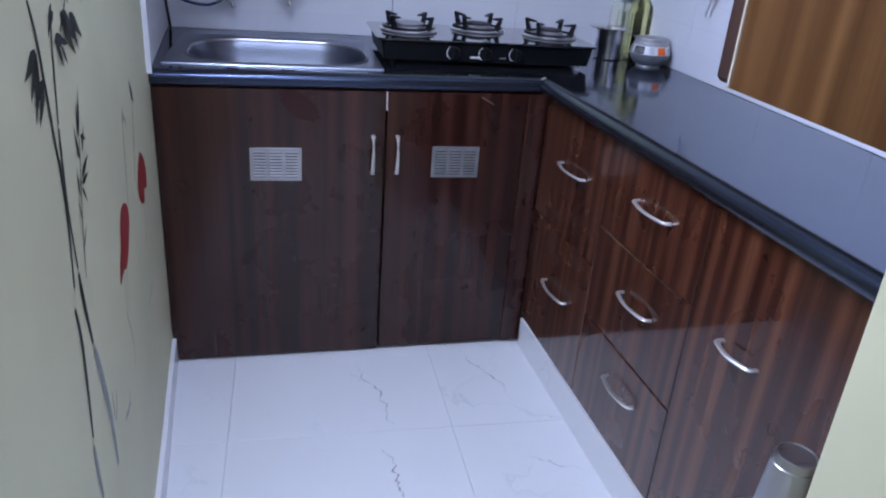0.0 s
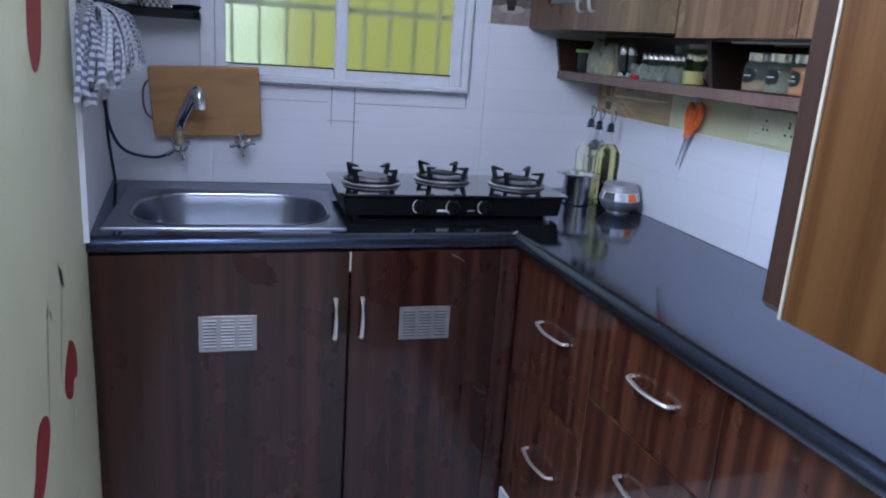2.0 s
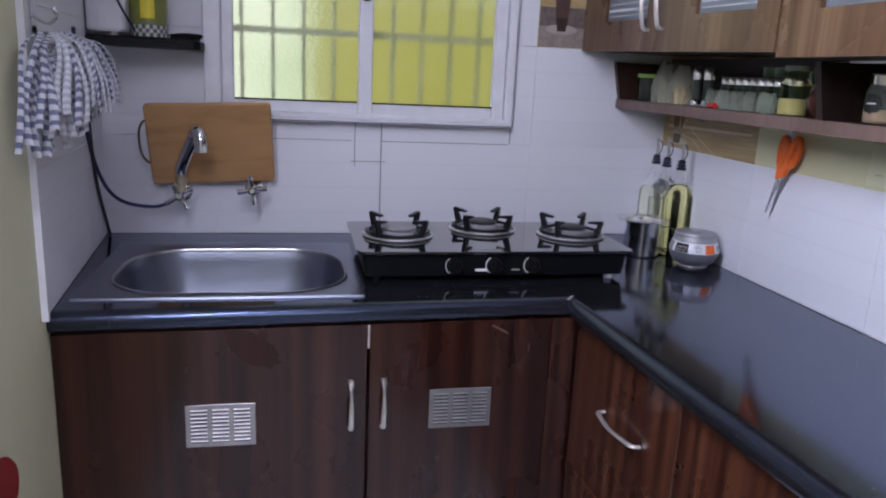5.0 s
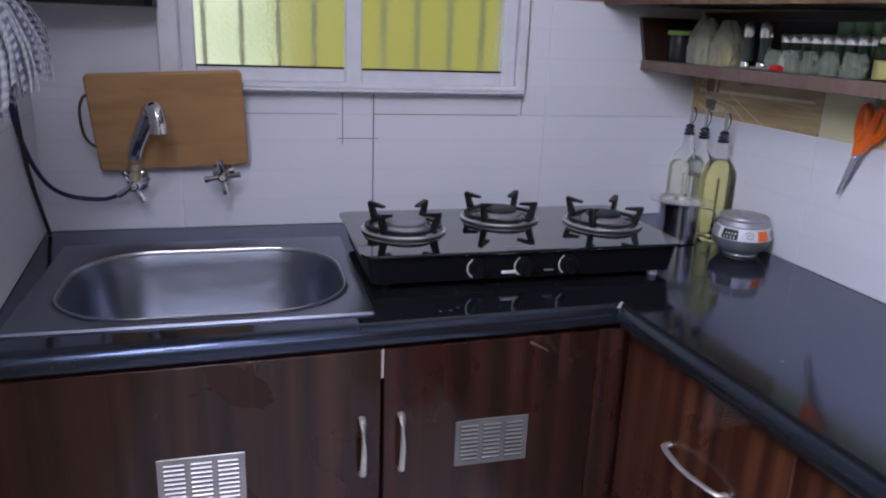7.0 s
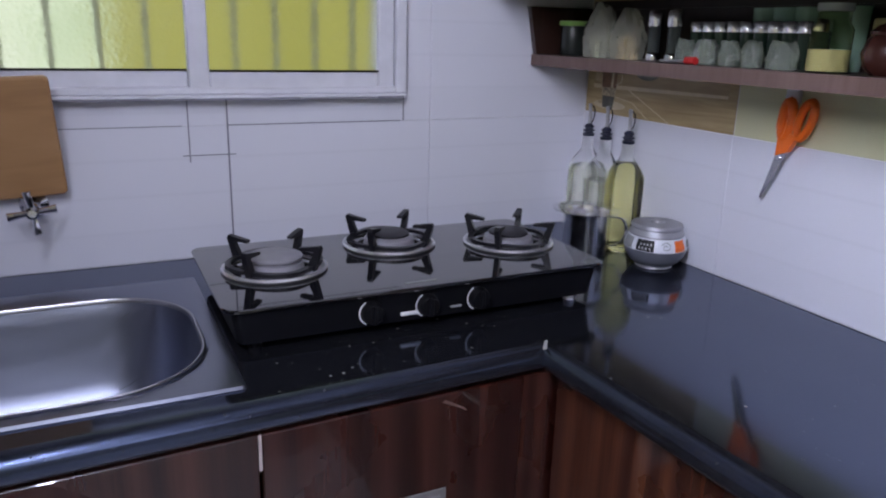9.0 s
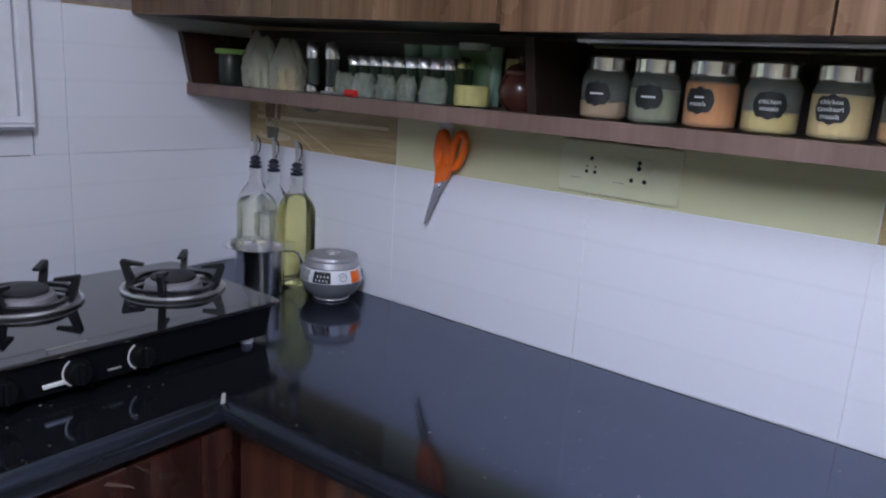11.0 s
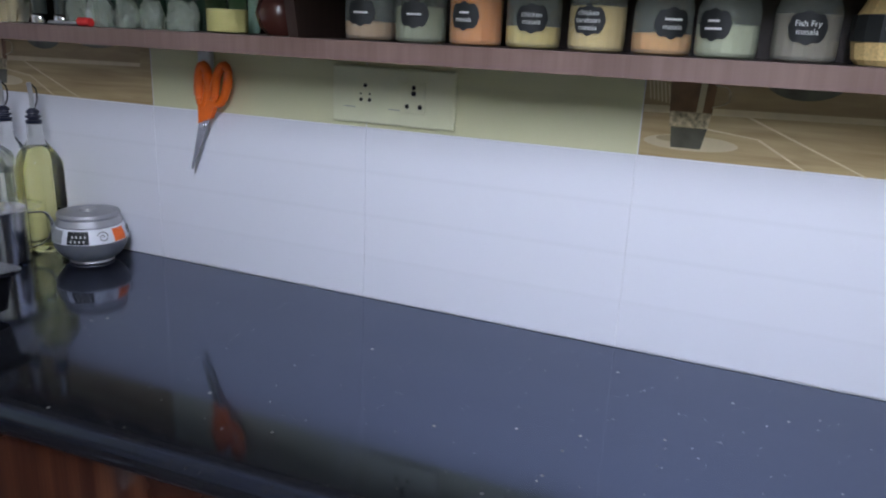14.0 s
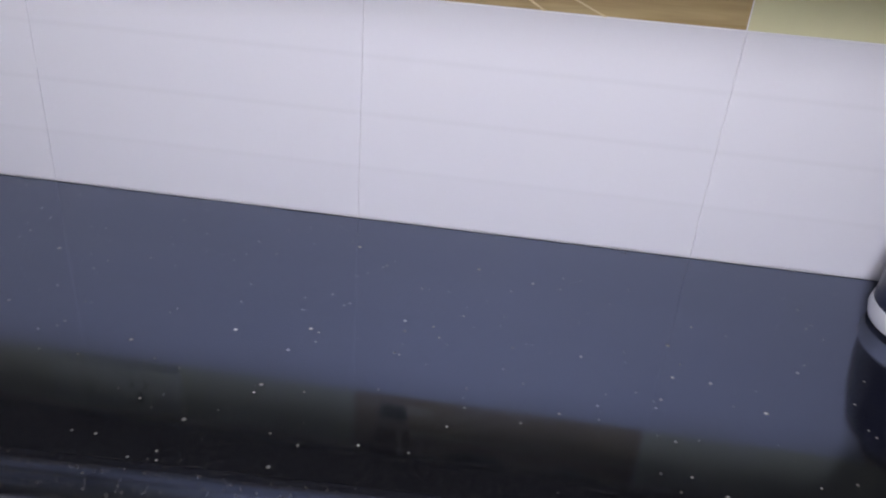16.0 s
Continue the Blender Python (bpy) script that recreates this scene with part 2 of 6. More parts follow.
def checked(name, a_col, b_col, scale, rough=0.9):
    """Woven check cloth along the strip's own length and width (UV)."""
    m, nt, p, n, l = nodes_of(name)
    mp = coords(n, l, scale, "UV")
    w1, w2 = n.new("ShaderNodeTexChecker"), n.new("ShaderNodeTexNoise")
    w1.inputs["Scale"].default_value = 1.0
    w1.inputs["Color1"].default_value, w1.inputs["Color2"].default_value = (*a_col, 1), (*b_col, 1)
    w2.inputs["Scale"].default_value = 90
    l.new(mp.outputs[0], w1.inputs["Vector"])
    mx = n.new("ShaderNodeMix")
    mx.data_type, mx.blend_type = "RGBA", "MULTIPLY"
    mx.inputs[0].default_value = 0.4
    l.new(w1.outputs[0], mx.inputs[6])
    l.new(w2.outputs[0], mx.inputs[7])
    l.new(mx.outputs[2], p.inputs["Base Color"])
    p.inputs["Roughness"].default_value = rough
    bump(n, l, p, w2.outputs[0], 0.3, 0.001)
    return m


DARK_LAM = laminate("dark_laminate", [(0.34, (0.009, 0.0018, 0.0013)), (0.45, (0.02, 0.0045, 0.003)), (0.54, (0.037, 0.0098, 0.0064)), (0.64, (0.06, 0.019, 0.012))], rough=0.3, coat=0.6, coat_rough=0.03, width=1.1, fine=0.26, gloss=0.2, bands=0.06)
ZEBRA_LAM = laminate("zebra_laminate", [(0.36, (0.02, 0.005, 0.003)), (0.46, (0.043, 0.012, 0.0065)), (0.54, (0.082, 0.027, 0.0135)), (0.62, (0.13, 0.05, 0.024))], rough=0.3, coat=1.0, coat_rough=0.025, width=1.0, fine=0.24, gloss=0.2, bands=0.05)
LIGHT_LAM = laminate("walnut_laminate", [(0.34, (0.055, 0.026, 0.0135)), (0.46, (0.1, 0.053, 0.029)), (0.56, (0.15, 0.085, 0.048)), (0.66, (0.2, 0.12, 0.07))], rough=0.28, coat=0.2, width=1.6)
TAN_LAM = laminate("tan_laminate", [(0.36, (0.05, 0.019, 0.005)), (0.46, (0.088, 0.037, 0.0115)), (0.55, (0.13, 0.06, 0.02)), (0.64, (0.175, 0.085, 0.031))], rough=0.34, width=1.2, coat=0.05, bands=0.06, fine=0.34)
EDGE_DARK = laminate("dark_edge_band", [(0.3, (0.02, 0.01, 0.008)), (0.7, (0.06, 0.028, 0.02))], rough=0.3)
GRANITE = granite("black_granite")
GRANITE_EDGE = granite("honed_granite_edge", 0.2, 0.06, 0.55, 0.15)
TILE_W = wall_tile("white_wall_tile", (0.74, 0.74, 0.79))
TILE_C = wall_tile("cream_wall_tile", (0.7, 0.68, 0.42), 0.03)
PHOTO = board_wood("printed_table_tile", [(0.3, (0.36, 0.25, 0.11)), (0.55, (0.47, 0.35, 0.17)), (0.75, (0.56, 0.43, 0.22))], (6, 6, 90))
MARBLE = marble("white_marble_tile")
GROUT = plain("grey_grout", (0.42, 0.42, 0.45), 0.9)
CREAM = wall_paint("cream_paint", (0.7, 0.68, 0.46))
WHITE_P = wall_paint("white_paint", (0.78, 0.78, 0.8))
CEIL = wall_paint("ceiling_paint", (0.82, 0.82, 0.82))
PVC = plain("white_window_pvc", (0.72, 0.72, 0.76), 0.35, grain=0.03)
STEEL = brushed("brushed_steel")
CHROME = plain("chrome", (0.7, 0.7, 0.72), 0.08, 1.0, 0.02)
SATIN = plain("satin_handle_metal", (0.72, 0.69, 0.67), 0.4, 0.8, 0.03)
BLACK = plain("black_plastic", (0.004, 0.004, 0.005), 0.5)
BLACK.node_tree.nodes["Principled BSDF"].inputs["Specular IOR Level"].default_value = 0.2
BLACK_GLASS = plain("black_toughened_glass", (0.006, 0.006, 0.008), 0.05, grain=0.01, relief=0, coat=1.0)
IRON = plain("black_enamelled_iron", (0.009, 0.009, 0.012), 0.3)
# Olive put into the dark iron for outdoor light blurred by the glass.
BAR_PAINT = plain("light_hazed_iron", (0.3, 0.3, 0.16), 0.5)
SINK_STEEL = brushed("sink_steel", (0.27, 0.29, 0.36), 0.3)
MUG_STEEL = plain("polished_steel", (0.85, 0.85, 0.87), 0.2, 1.0, 0.02)
DRIP = plain("bright_drip_ring", (0.82, 0.82, 0.84), 0.3, 0.9, 0.02)
BURNER = plain("grey_burner_alloy", (0.34, 0.33, 0.36), 0.6, 0.4)
BURNER_DARK = plain("sooty_burner_alloy", (0.06, 0.058, 0.065), 0.5, 0.6)
VENT_M = plain("aluminium_vent", (0.42, 0.41, 0.42), 0.4, 0.7)
DARKHOLE = plain("dark_gap", (0.01, 0.01, 0.01), 0.9)
BAMBOO = board_wood("bamboo_board", [(0.25, (0.33, 0.17, 0.068)), (0.5, (0.43, 0.235, 0.1)), (0.8, (0.48, 0.275, 0.125))], (5, 9, 26))
RED = plain("red_print", (0.3, 0.02, 0.02), 0.6)
BLACK_PRINT = plain("black_print", (0.02, 0.022, 0.016), 0.6)
GREY_PRINT = plain("grey_print", (0.3, 0.31, 0.3), 0.6)
ORANGE = plain("orange_plastic", (0.9, 0.16, 0.015), 0.3)
BLADE = plain("scissor_steel", (0.5, 0.5, 0.53), 0.22, 1.0)
CREAM_PL = plain("cream_plastic", (0.72, 0.71, 0.48), 0.4, grain=0.02)
BOTTLE = glass("bottle_glass", (0.95, 0.96, 0.92), 0.0, 1.14)
BOTTLE.node_tree.nodes["Principled BSDF"].inputs["Coat Weight"].default_value = 0.8
PLUG = plain("dark_stopper_plastic", (0.012, 0.015, 0.035), 0.35)
OIL = glass("yellow_oil", (0.93, 0.89, 0.42), 0.0, 1.13)
OIL_PALE = glass("pale_oil", (0.93, 0.94, 0.8), 0.0, 1.12)
# Dusty haze, kept pale to lighten the jars as extra light would.
JAR_GLASS = glass("dusty_brightened_jar_glass", (0.72, 0.78, 0.7), 0.05, 1.12)
JAR_GLASS.node_tree.nodes["Principled BSDF"].inputs["Transmission Weight"].default_value = 0.86
JAR_GLASS.node_tree.nodes["Principled BSDF"].inputs["Coat Weight"].default_value = 0.7
WIN_GLASS = glass("figured_window_glass", (0.95, 1.0, 0.94), 0.28, 1.3, 1.0)
ETCHED = glass("etched_door_glass", (0.26, 0.29, 0.32), 0.3, 1.3)
ETCHED.node_tree.nodes["Principled BSDF"].inputs["Transmission Weight"].default_value = 0.55
ETCH_LINE = plain("white_etching", (0.62, 0.66, 0.7), 0.7)
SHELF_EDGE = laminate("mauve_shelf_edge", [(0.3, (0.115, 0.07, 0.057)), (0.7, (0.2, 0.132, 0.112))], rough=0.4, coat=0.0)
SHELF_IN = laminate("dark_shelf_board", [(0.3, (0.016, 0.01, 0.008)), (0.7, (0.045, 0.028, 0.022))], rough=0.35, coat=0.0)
LABEL = plain("black_chalk_label", (0.012, 0.014, 0.014), 0.6)
CHALK = plain("white_chalk", (0.8, 0.8, 0.78), 0.9)
POLY = glass("clear_polythene", (0.5, 0.5, 0.42), 0.35, 1.25)
POLY.node_tree.nodes["Principled BSDF"].inputs["Transmission Weight"].default_value = 0.6
POLY.node_tree.nodes["Principled BSDF"].inputs["Base Color"].default_value = (0.5, 0.5, 0.4, 1)
POLY.node_tree.nodes["Principled BSDF"].inputs["Roughness"].default_value = 0.22
PACKET = glass("pale_packet", (0.6, 0.66, 0.54), 0.22, 1.2)
PACKET.node_tree.nodes["Principled BSDF"].inputs["Transmission Weight"].default_value = 0.7
NAVY = plain("navy_plastic", (0.009, 0.013, 0.038), 0.3)
WHITE_PL = plain("white_plastic", (0.75, 0.76, 0.8), 0.35, grain=0.02)
GREY_EN = plain("grey_enamel", (0.2, 0.21, 0.23), 0.3, 0.3)
ALU = plain("dull_aluminium", (0.45, 0.45, 0.46), 0.35, 0.7)
GREEN_PL = plain("lime_plastic", (0.3, 0.55, 0.12), 0.4)
YELLOW_PL = plain("yellow_plastic", (0.75, 0.6, 0.04), 0.4)
BROWN_POT = plain("brown_glazed_clay", (0.06, 0.02, 0.015), 0.2)
OLIVE = plain("olive_plastic", (0.2, 0.22, 0.06), 0.35)
CLOTH = checked("blue_white_check_cloth", (0.6, 0.61, 0.66), (0.16, 0.17, 0.27), (0.9, 30, 1))
CLOTH_W = checked("pale_check_cloth", (0.66, 0.67, 0.71), (0.46, 0.48, 0.54), (0.9, 36, 1))
# Both backdrops glow in their own colour, in place of daylight on them.
OUT_Y = glow("glowing_yellow_wall", [(0.3, (0.36, 0.36, 0.075)), (0.7, (0.47, 0.46, 0.12))], 0.9)
OUT_W = glow("glowing_leaves", [(0.3, (0.45, 0.6, 0.38)), (0.5, (0.8, 0.9, 0.7)), (0.7, (0.95, 1, 0.92))], 1.0, 3)
TUBE_ON = glow("lit_tube", [(0.0, (0.9, 0.94, 1)), (1, (0.9, 0.94, 1))], 3.0)
SPICES = {k: plain("spice_" + k, c, 0.9, grain=0.12, size=420, relief=0.12) for k, c in
          (("brown", (0.4, 0.23, 0.12)), ("green", (0.24, 0.24, 0.15)), ("orange", (0.7, 0.25, 0.06)), ("yellow", (0.62, 0.45, 0.14)),
           ("sand", (0.68, 0.48, 0.2)), ("rust", (0.7, 0.34, 0.12)), ("pale", (0.46, 0.46, 0.32)), ("grey", (0.22, 0.17, 0.13)))}

# ---------------------------------------------------------------- mesh helpers
def thing(name, label="", category="", at=(0, 0, 0), turn=0.0, group="", kind=""):
    ob = new(name)
    ob.empty_display_size = 0.05
    ob.matrix_basis = pose(*at, 0, 0, turn)
    return tagged(ob, label, category, group, kind)


def part(name, bm, material, parent=None, label="", smooth=False, world=False):
    """Links a bmesh as one mesh object under a thing or part; its vertices are in the thing's space, or in the world's."""
    bmesh.ops.recalc_face_normals(bm, faces=bm.faces)
    me = bpy.data.meshes.new(name)
    if world and parent is not None:
        m = parent.matrix_basis
        up = parent.parent
        while up is not None:
            m, up = up.matrix_basis @ m, up.parent
        bmesh.ops.transform(bm, matrix=m.inverted(), verts=bm.verts)
    bm.to_mesh(me)
    bm.free()
    if smooth:
        me.polygons.foreach_set("use_smooth", [True] * len(me.polygons))
        me.set_sharp_from_angle(angle=radians(38))
    ob = new(name, me)
    me.materials.append(material)
    ob.parent = parent
    if label:
        ob["label"] = label
    return ob


def box(x0, x1, y0, y1, z0, z1, bev=0.0, seg=1, bm=None):
    bm = bm or bmesh.new()
    vs = [bm.verts.new((x, y, z)) for x in (x0, x1) for y in (y0, y1) for z in (z0, z1)]
    fs = [bm.faces.new([vs[i] for i in q]) for q in ((0, 1, 3, 2), (4, 6, 7, 5), (0, 4, 5, 1), (2, 3, 7, 6), (0, 2, 6, 4), (1, 5, 7, 3))]
    bmesh.ops.recalc_face_normals(bm, faces=fs)
    if bev:
        es = {e for f in fs for e in f.edges}
        bmesh.ops.bevel(bm, geom=list(es), offset=bev, segments=seg, affect="EDGES", profile=0.5)
    return bm


def loft(loops, close=True, cap=(True, True), bm=None):
    """Skins loops of equal vertex count."""
    bm = bm or bmesh.new()
    rings = [[bm.verts.new(p) for p in lp] for lp in loops]
    n = len(rings[0])
    for a, b in zip(rings, rings[1:]):
        for i in range(n if close else n - 1):
            j = (i + 1) % n
            bm.faces.new((a[i], a[j], b[j], b[i]))
    if close and cap[0]:
        bm.faces.new(rings[0][::-1])
    if close and cap[1]:
        bm.faces.new(rings[-1])
    return bm


def ring(r, z, n, cx=0, cy=0, squash=1.0):
    return [(cx + r * math.cos(2 * math.pi * i / n), cy + squash * r * math.sin(2 * math.pi * i / n), z) for i in range(n)]


def lathe(profile, n=24, cx=0, cy=0, bm=None, cap=(True, True)):
    """Turns a profile of (radius, z) about an upright axis."""
    return loft([ring(max(r, 0.0004), z, n, cx, cy) for r, z in profile], True, cap, bm)


def smooth_path(pts, per=6):
    out = []
    P = [Vector(p) for p in pts]
    for i in range(len(P) - 1):
        a, b, c, d = P[max(i - 1, 0)], P[i], P[i + 1], P[min(i + 2, len(P) - 1)]
        for k in range(per):
            t = k / per
            out.append(0.5 * ((2 * b) + (c - a) * t + (2 * a - 5 * b + 4 * c - d) * t * t + (3 * b - a - 3 * c + d) * t ** 3))
    out.append(P[-1])
    return out


def tube(pts, r, n=8, bm=None, flat=1.0, per=6, taper=None):
    """A round or flattened bar along a smooth path."""
    path = smooth_path(pts, per) if len(pts) > 2 and per > 1 else [Vector(p) for p in pts]
    loops = []
    up = Vector((0.13, 0.21, 0.97))
    for i, p in enumerate(path):
        d = (path[min(i + 1, len(path) - 1)] - path[max(i - 1, 0)]).normalized()
        u = d.cross(up)
        if u.length < 0.05:
            u = d.cross(Vector((1, 0.1, 0)))
        u.normalize()
        w = d.cross(u).normalized()
        rr = r * (taper(i / (len(path) - 1)) if taper else 1)
        loops.append([p + rr * (math.cos(2 * math.pi * k / n) * u + flat * math.sin(2 * math.pi * k / n) * w) for k in range(n)])
    return loft(loops, True, (True, True), bm)


def round_rect(x0, x1, y0, y1, r, z, n=6):
    out = []
    for cx, cy, a0 in ((x1 - r, y1 - r, 0), (x0 + r, y1 - r, 90), (x0 + r, y0 + r, 180), (x1 - r, y0 + r, 270)):
        for k in range(n + 1):
            a = radians(a0 + 90 * k / n)
            out.append((cx + r * math.cos(a), cy + r * math.sin(a), z))
    return out


def prism(outline, d, axis="y", at=0.0, bm=None):
    """Extrudes a flat outline of pairs by d along an axis."""
    def put(u, v, w):
        return {"x": (w, u, v), "y": (u, w, v), "z": (u, v, w)}[axis]
    return loft([[put(u, v, at) for u, v in outline], [put(u, v, at + d) for u, v in outline]], True, (True, True), bm)


def sweep(profile, path):
    """Runs an (out, up) profile along a flat polyline with mitred corners; out is to the right of travel."""
    P = [Vector((x, y)) for x, y in path]
    loops = []
    for i, p in enumerate(P):
        d0 = (P[i] - P[i - 1]).normalized() if i else (P[1] - P[0]).normalized()
        d1 = (P[i + 1] - P[i]).normalized() if i < len(P) - 1 else d0
        n0, n1 = Vector((d0.y, -d0.x)), Vector((d1.y, -d1.x))
        n = (n0 + n1).normalized()
        k = 1 / max(0.2, n.dot(n0))
        loops.append([(p.x + n.x * k * o, p.y + n.y * k * o, u) for o, u in profile])
    return loft(loops, True, (True, True))


TILE_MESHES = {}


def tile_mesh(w, h, t, material):
    """A tile w wide and h high, its face towards -y, with softened edges; shared by alike tiles."""
    key = (round(w, 3), round(h, 3), round(t, 4), material.name)
    if key not in TILE_MESHES:
        c = min(0.0009, w / 4, h / 4)
        bm = bmesh.new()
        back = [bm.verts.new((sx * w / 2, 0, sz * h / 2)) for sx, sz in ((-1, -1), (1, -1), (1, 1), (-1, 1))]
        mid = [bm.verts.new((sx * w / 2, -t + c * 0.7, sz * h / 2)) for sx, sz in ((-1, -1), (1, -1), (1, 1), (-1, 1))]
        top = [bm.verts.new((sx * (w / 2 - c), -t, sz * (h / 2 - c))) for sx, sz in ((-1, -1), (1, -1), (1, 1), (-1, 1))]
        for a, b in ((back, mid), (mid, top)):
            for i in range(4):
                j = (i + 1) % 4
                bm.faces.new((a[i], a[j], b[j], b[i]))
        bm.faces.new(top)
        bm.faces.new(back[::-1])
        bmesh.ops.recalc_face_normals(bm, faces=bm.faces)
        me = bpy.data.meshes.new("tile")
        bm.to_mesh(me)
        bm.free()
        me.materials.append(material)
        TILE_MESHES[key] = me
    return TILE_MESHES[key]


def lay_tile(parent, m, w, h, material, gap=0.0009, t=0.008, name="tile"):
    ob = new(name, tile_mesh(w - gap, h - gap, t, material))
    ob.parent = parent
    ob.matrix_basis = m
    return ob


def cut_rect(rects, hole):
    """Rectangles (u0, u1, v0, v1) less a hole."""
    out = []
    a0, a1, b0, b1 = hole
    for u0, u1, v0, v1 in rects:
        if u1 <= a0 or u0 >= a1 or v1 <= b0 or v0 >= b1:
            out.append((u0, u1, v0, v1))
            continue
        if v0 < b0:
            out.append((u0, u1, v0, b0))
        if v1 > b1:
            out.append((u0, u1, b1, v1))
        w0, w1 = max(v0, b0), min(v1, b1)
        if u0 < a0:
            out.append((u0, a0, w0, w1))
        if u1 > a1:
            out.append((a1, u1, w0, w1))
    return out


# ---------------------------------------------------------------- setting
XR, YB, TOP, CEIL_Z = 1.576, 3.125, 0.88, 2.65
SLANT = 0.0746


def left_x(y):
    return 0.018 - SLANT * (y - 1.835)


PART_Y, JAMB_X = 0.956, 0.876
WIN = (0.20, 1.074, 1.218, 1.98)

floor = tagged(part("floor", box(-0.6, 2.5, -2.3, 3.3, -0.14, -0.006), GROUT), "white marble-look floor tiles with grey veins", "floor", kind="structure")
wall_left = part("wall_left", prism([(left_x(-2.3) - 0.16, -2.3), (left_x(-2.3), -2.3), (left_x(3.3), 3.3), (left_x(3.3) - 0.16, 3.3)], CEIL_Z + 0.14, "z", -0.14), CREAM)
tagged(wall_left, "cream painted wall with a printed bamboo and red flower design", "wall", kind="structure")

bm = bmesh.new()
for u0, u1, v0, v1 in cut_rect([(left_x(3.2) - 0.1, 1.78, -0.14, CEIL_Z)], WIN):
    box(u0, u1, YB + 0.0022, YB + 0.2, v0, v1, bm=bm)
wall_back = tagged(part("wall_back", bm, WHITE_P), "white tiled back wall with a sliding window", "wall", kind="structure")
wall_right = tagged(part("wall_right", box(XR + 0.0022, XR + 0.2, PART_Y - 0.14, YB + 0.0022, -0.14, CEIL_Z), WHITE_P), "white tiled side wall with a strip of cream and printed tiles", "wall", kind="structure")
wall_partition = tagged(part("wall_partition", box(JAMB_X, XR + 0.9, PART_Y - 0.14, PART_Y, -0.006, CEIL_Z, 0.004, 2), CREAM), "cream painted wall end beside the kitchen doorway", "wall", kind="structure")
wall_hall_right = tagged(part("wall_hall_right", box(2.3, 2.46, -2.3, PART_Y - 0.14, -0.14, CEIL_Z), WHITE_P), "plain white hall wall", "wall", kind="structure")
wall_hall_end = tagged(part("wall_hall_end", box(-0.4, 2.46, -2.46, -2.3, -0.14, CEIL_Z), WHITE_P), "plain white hall end wall", "wall", kind="structure")
ceiling = tagged(part("ceiling", box(-0.6, 2.5, -2.46, 3.33, CEIL_Z, CEIL_Z + 0.12), CEIL), "plain white painted ceiling", "ceiling", kind="structure")
baseboard = tagged(part("baseboard", prism([(left_x(-2.2), -2.2), (left_x(-2.2) + 0.012, -2.2), (left_x(2.42) + 0.012, 2.42), (left_x(2.42), 2.42)], 0.085, "z", -0.002), MARBLE), "pale marble skirting along the cream wall", "skirting", kind="structure")
trim = tagged(part("trim", prism([(left_x(2.383), 2.383), (left_x(2.383) + 0.012, 2.383), (left_x(2.395) + 0.012, 2.395), (left_x(2.395), 2.395)], 1.5, "z", 0.875), PVC), "white plastic edge strip ending the wall tiles", "trim", kind="structure")

# backdrop beyond the window, lit by its own emission
backdrop = tagged(part("backdrop", box(0.52, 2.6, 4.4, 4.42, 0.0, 1.72), OUT_Y), "yellow wall outside the window, self-lit for daylight", "backdrop", kind="structure")
backdrop_2 = tagged(part("backdrop", box(-2.6, 3.6, 5.4, 5.42, 0.0, 3.4), OUT_W), "leaves and sky outside the window, self-lit for daylight", "backdrop", kind="structure")

# ---------------------------------------------------------------- window
window_1 = thing("window_1", "white two-pane sliding window with figured glass", "window", (0.645, YB, 1.2), kind="structure")
bm = bmesh.new()
x0, x1, z0, z1 = WIN
for a in ((x0, x0 + 0.045, 3.098, 3.19, z0, z1), (x1 - 0.026, x1, 3.098, 3.19, z0, z1), (x0, x1, 3.1, 3.188, z0, z0 + 0.014), (x0, x1, 3.1, 3.188, z1 - 0.045, z1)):
    box(*a, 0.003, 1, bm=bm)
part("window_frame", bm, PVC, window_1, world=True)


def sash(a0, a1, y0, y1, stile_l, stile_r, label):
    bm = bmesh.new()
    lo, hi = z0 + 0.008, z1 - 0.05
    for q in ((a0, a0 + stile_l, y0, y1, lo, hi), (a1 - stile_r, a1, y0, y1, lo, hi), (a0 + stile_l, a1 - stile_r, y0 + 0.001, y1 - 0.001, lo, lo + 0.038), (a0 + stile_l, a1 - stile_r, y0 + 0.001, y1 - 0.001, hi - 0.04, hi)):
        box(*q, 0.003, 1, bm=bm)
    s = part("sash", bm, PVC, window_1, world=True)
    ym = (y0 + y1) / 2
    pane = part("pane", box(a0 + stile_l - 0.004, a1 - stile_r + 0.004, ym - 0.002, ym + 0.002, lo + 0.034, hi - 0.036), WIN_GLASS, s, label, world=True)
    pane.visible_shadow = False
    gb = bmesh.new()
    for q in ((a0 + stile_l, a1 - stile_r, y0 - 0.0012, y0 + 0.002, lo + 0.036, lo + 0.04),):
        box(*q, bm=gb)
    part("gasket", gb, BLACK, s, world=True)
    return s


sash(0.243, 0.66, 3.134, 3.158, 0.034, 0.04, "pale figured glass pane")
sash_r = sash(0.617, 1.046, 3.104, 3.13, 0.04, 0.037, "yellowish figured glass pane")
part("lock", box(0.628, 0.646, 3.094, 3.104, 1.54, 1.6, 0.004, 2), BLACK, window_1, "black sash lock", world=True)
part("window_sill", box(0.2, 1.07, 3.09, YB + 0.01, 1.2105, 1.2178, 0.003, 2), PVC, window_1, world=True)

grille = thing("window_grille", "dark iron grille bars outside the window", "grille", (0.645, 3.21, 1.2))
for k in range(11):
    xb = 0.208 + 0.0865 * k
    part("bar", box(xb - 0.005, xb + 0.005, 3.204, 3.216, 1.202, 1.978), BAR_PAINT, grille, world=True)
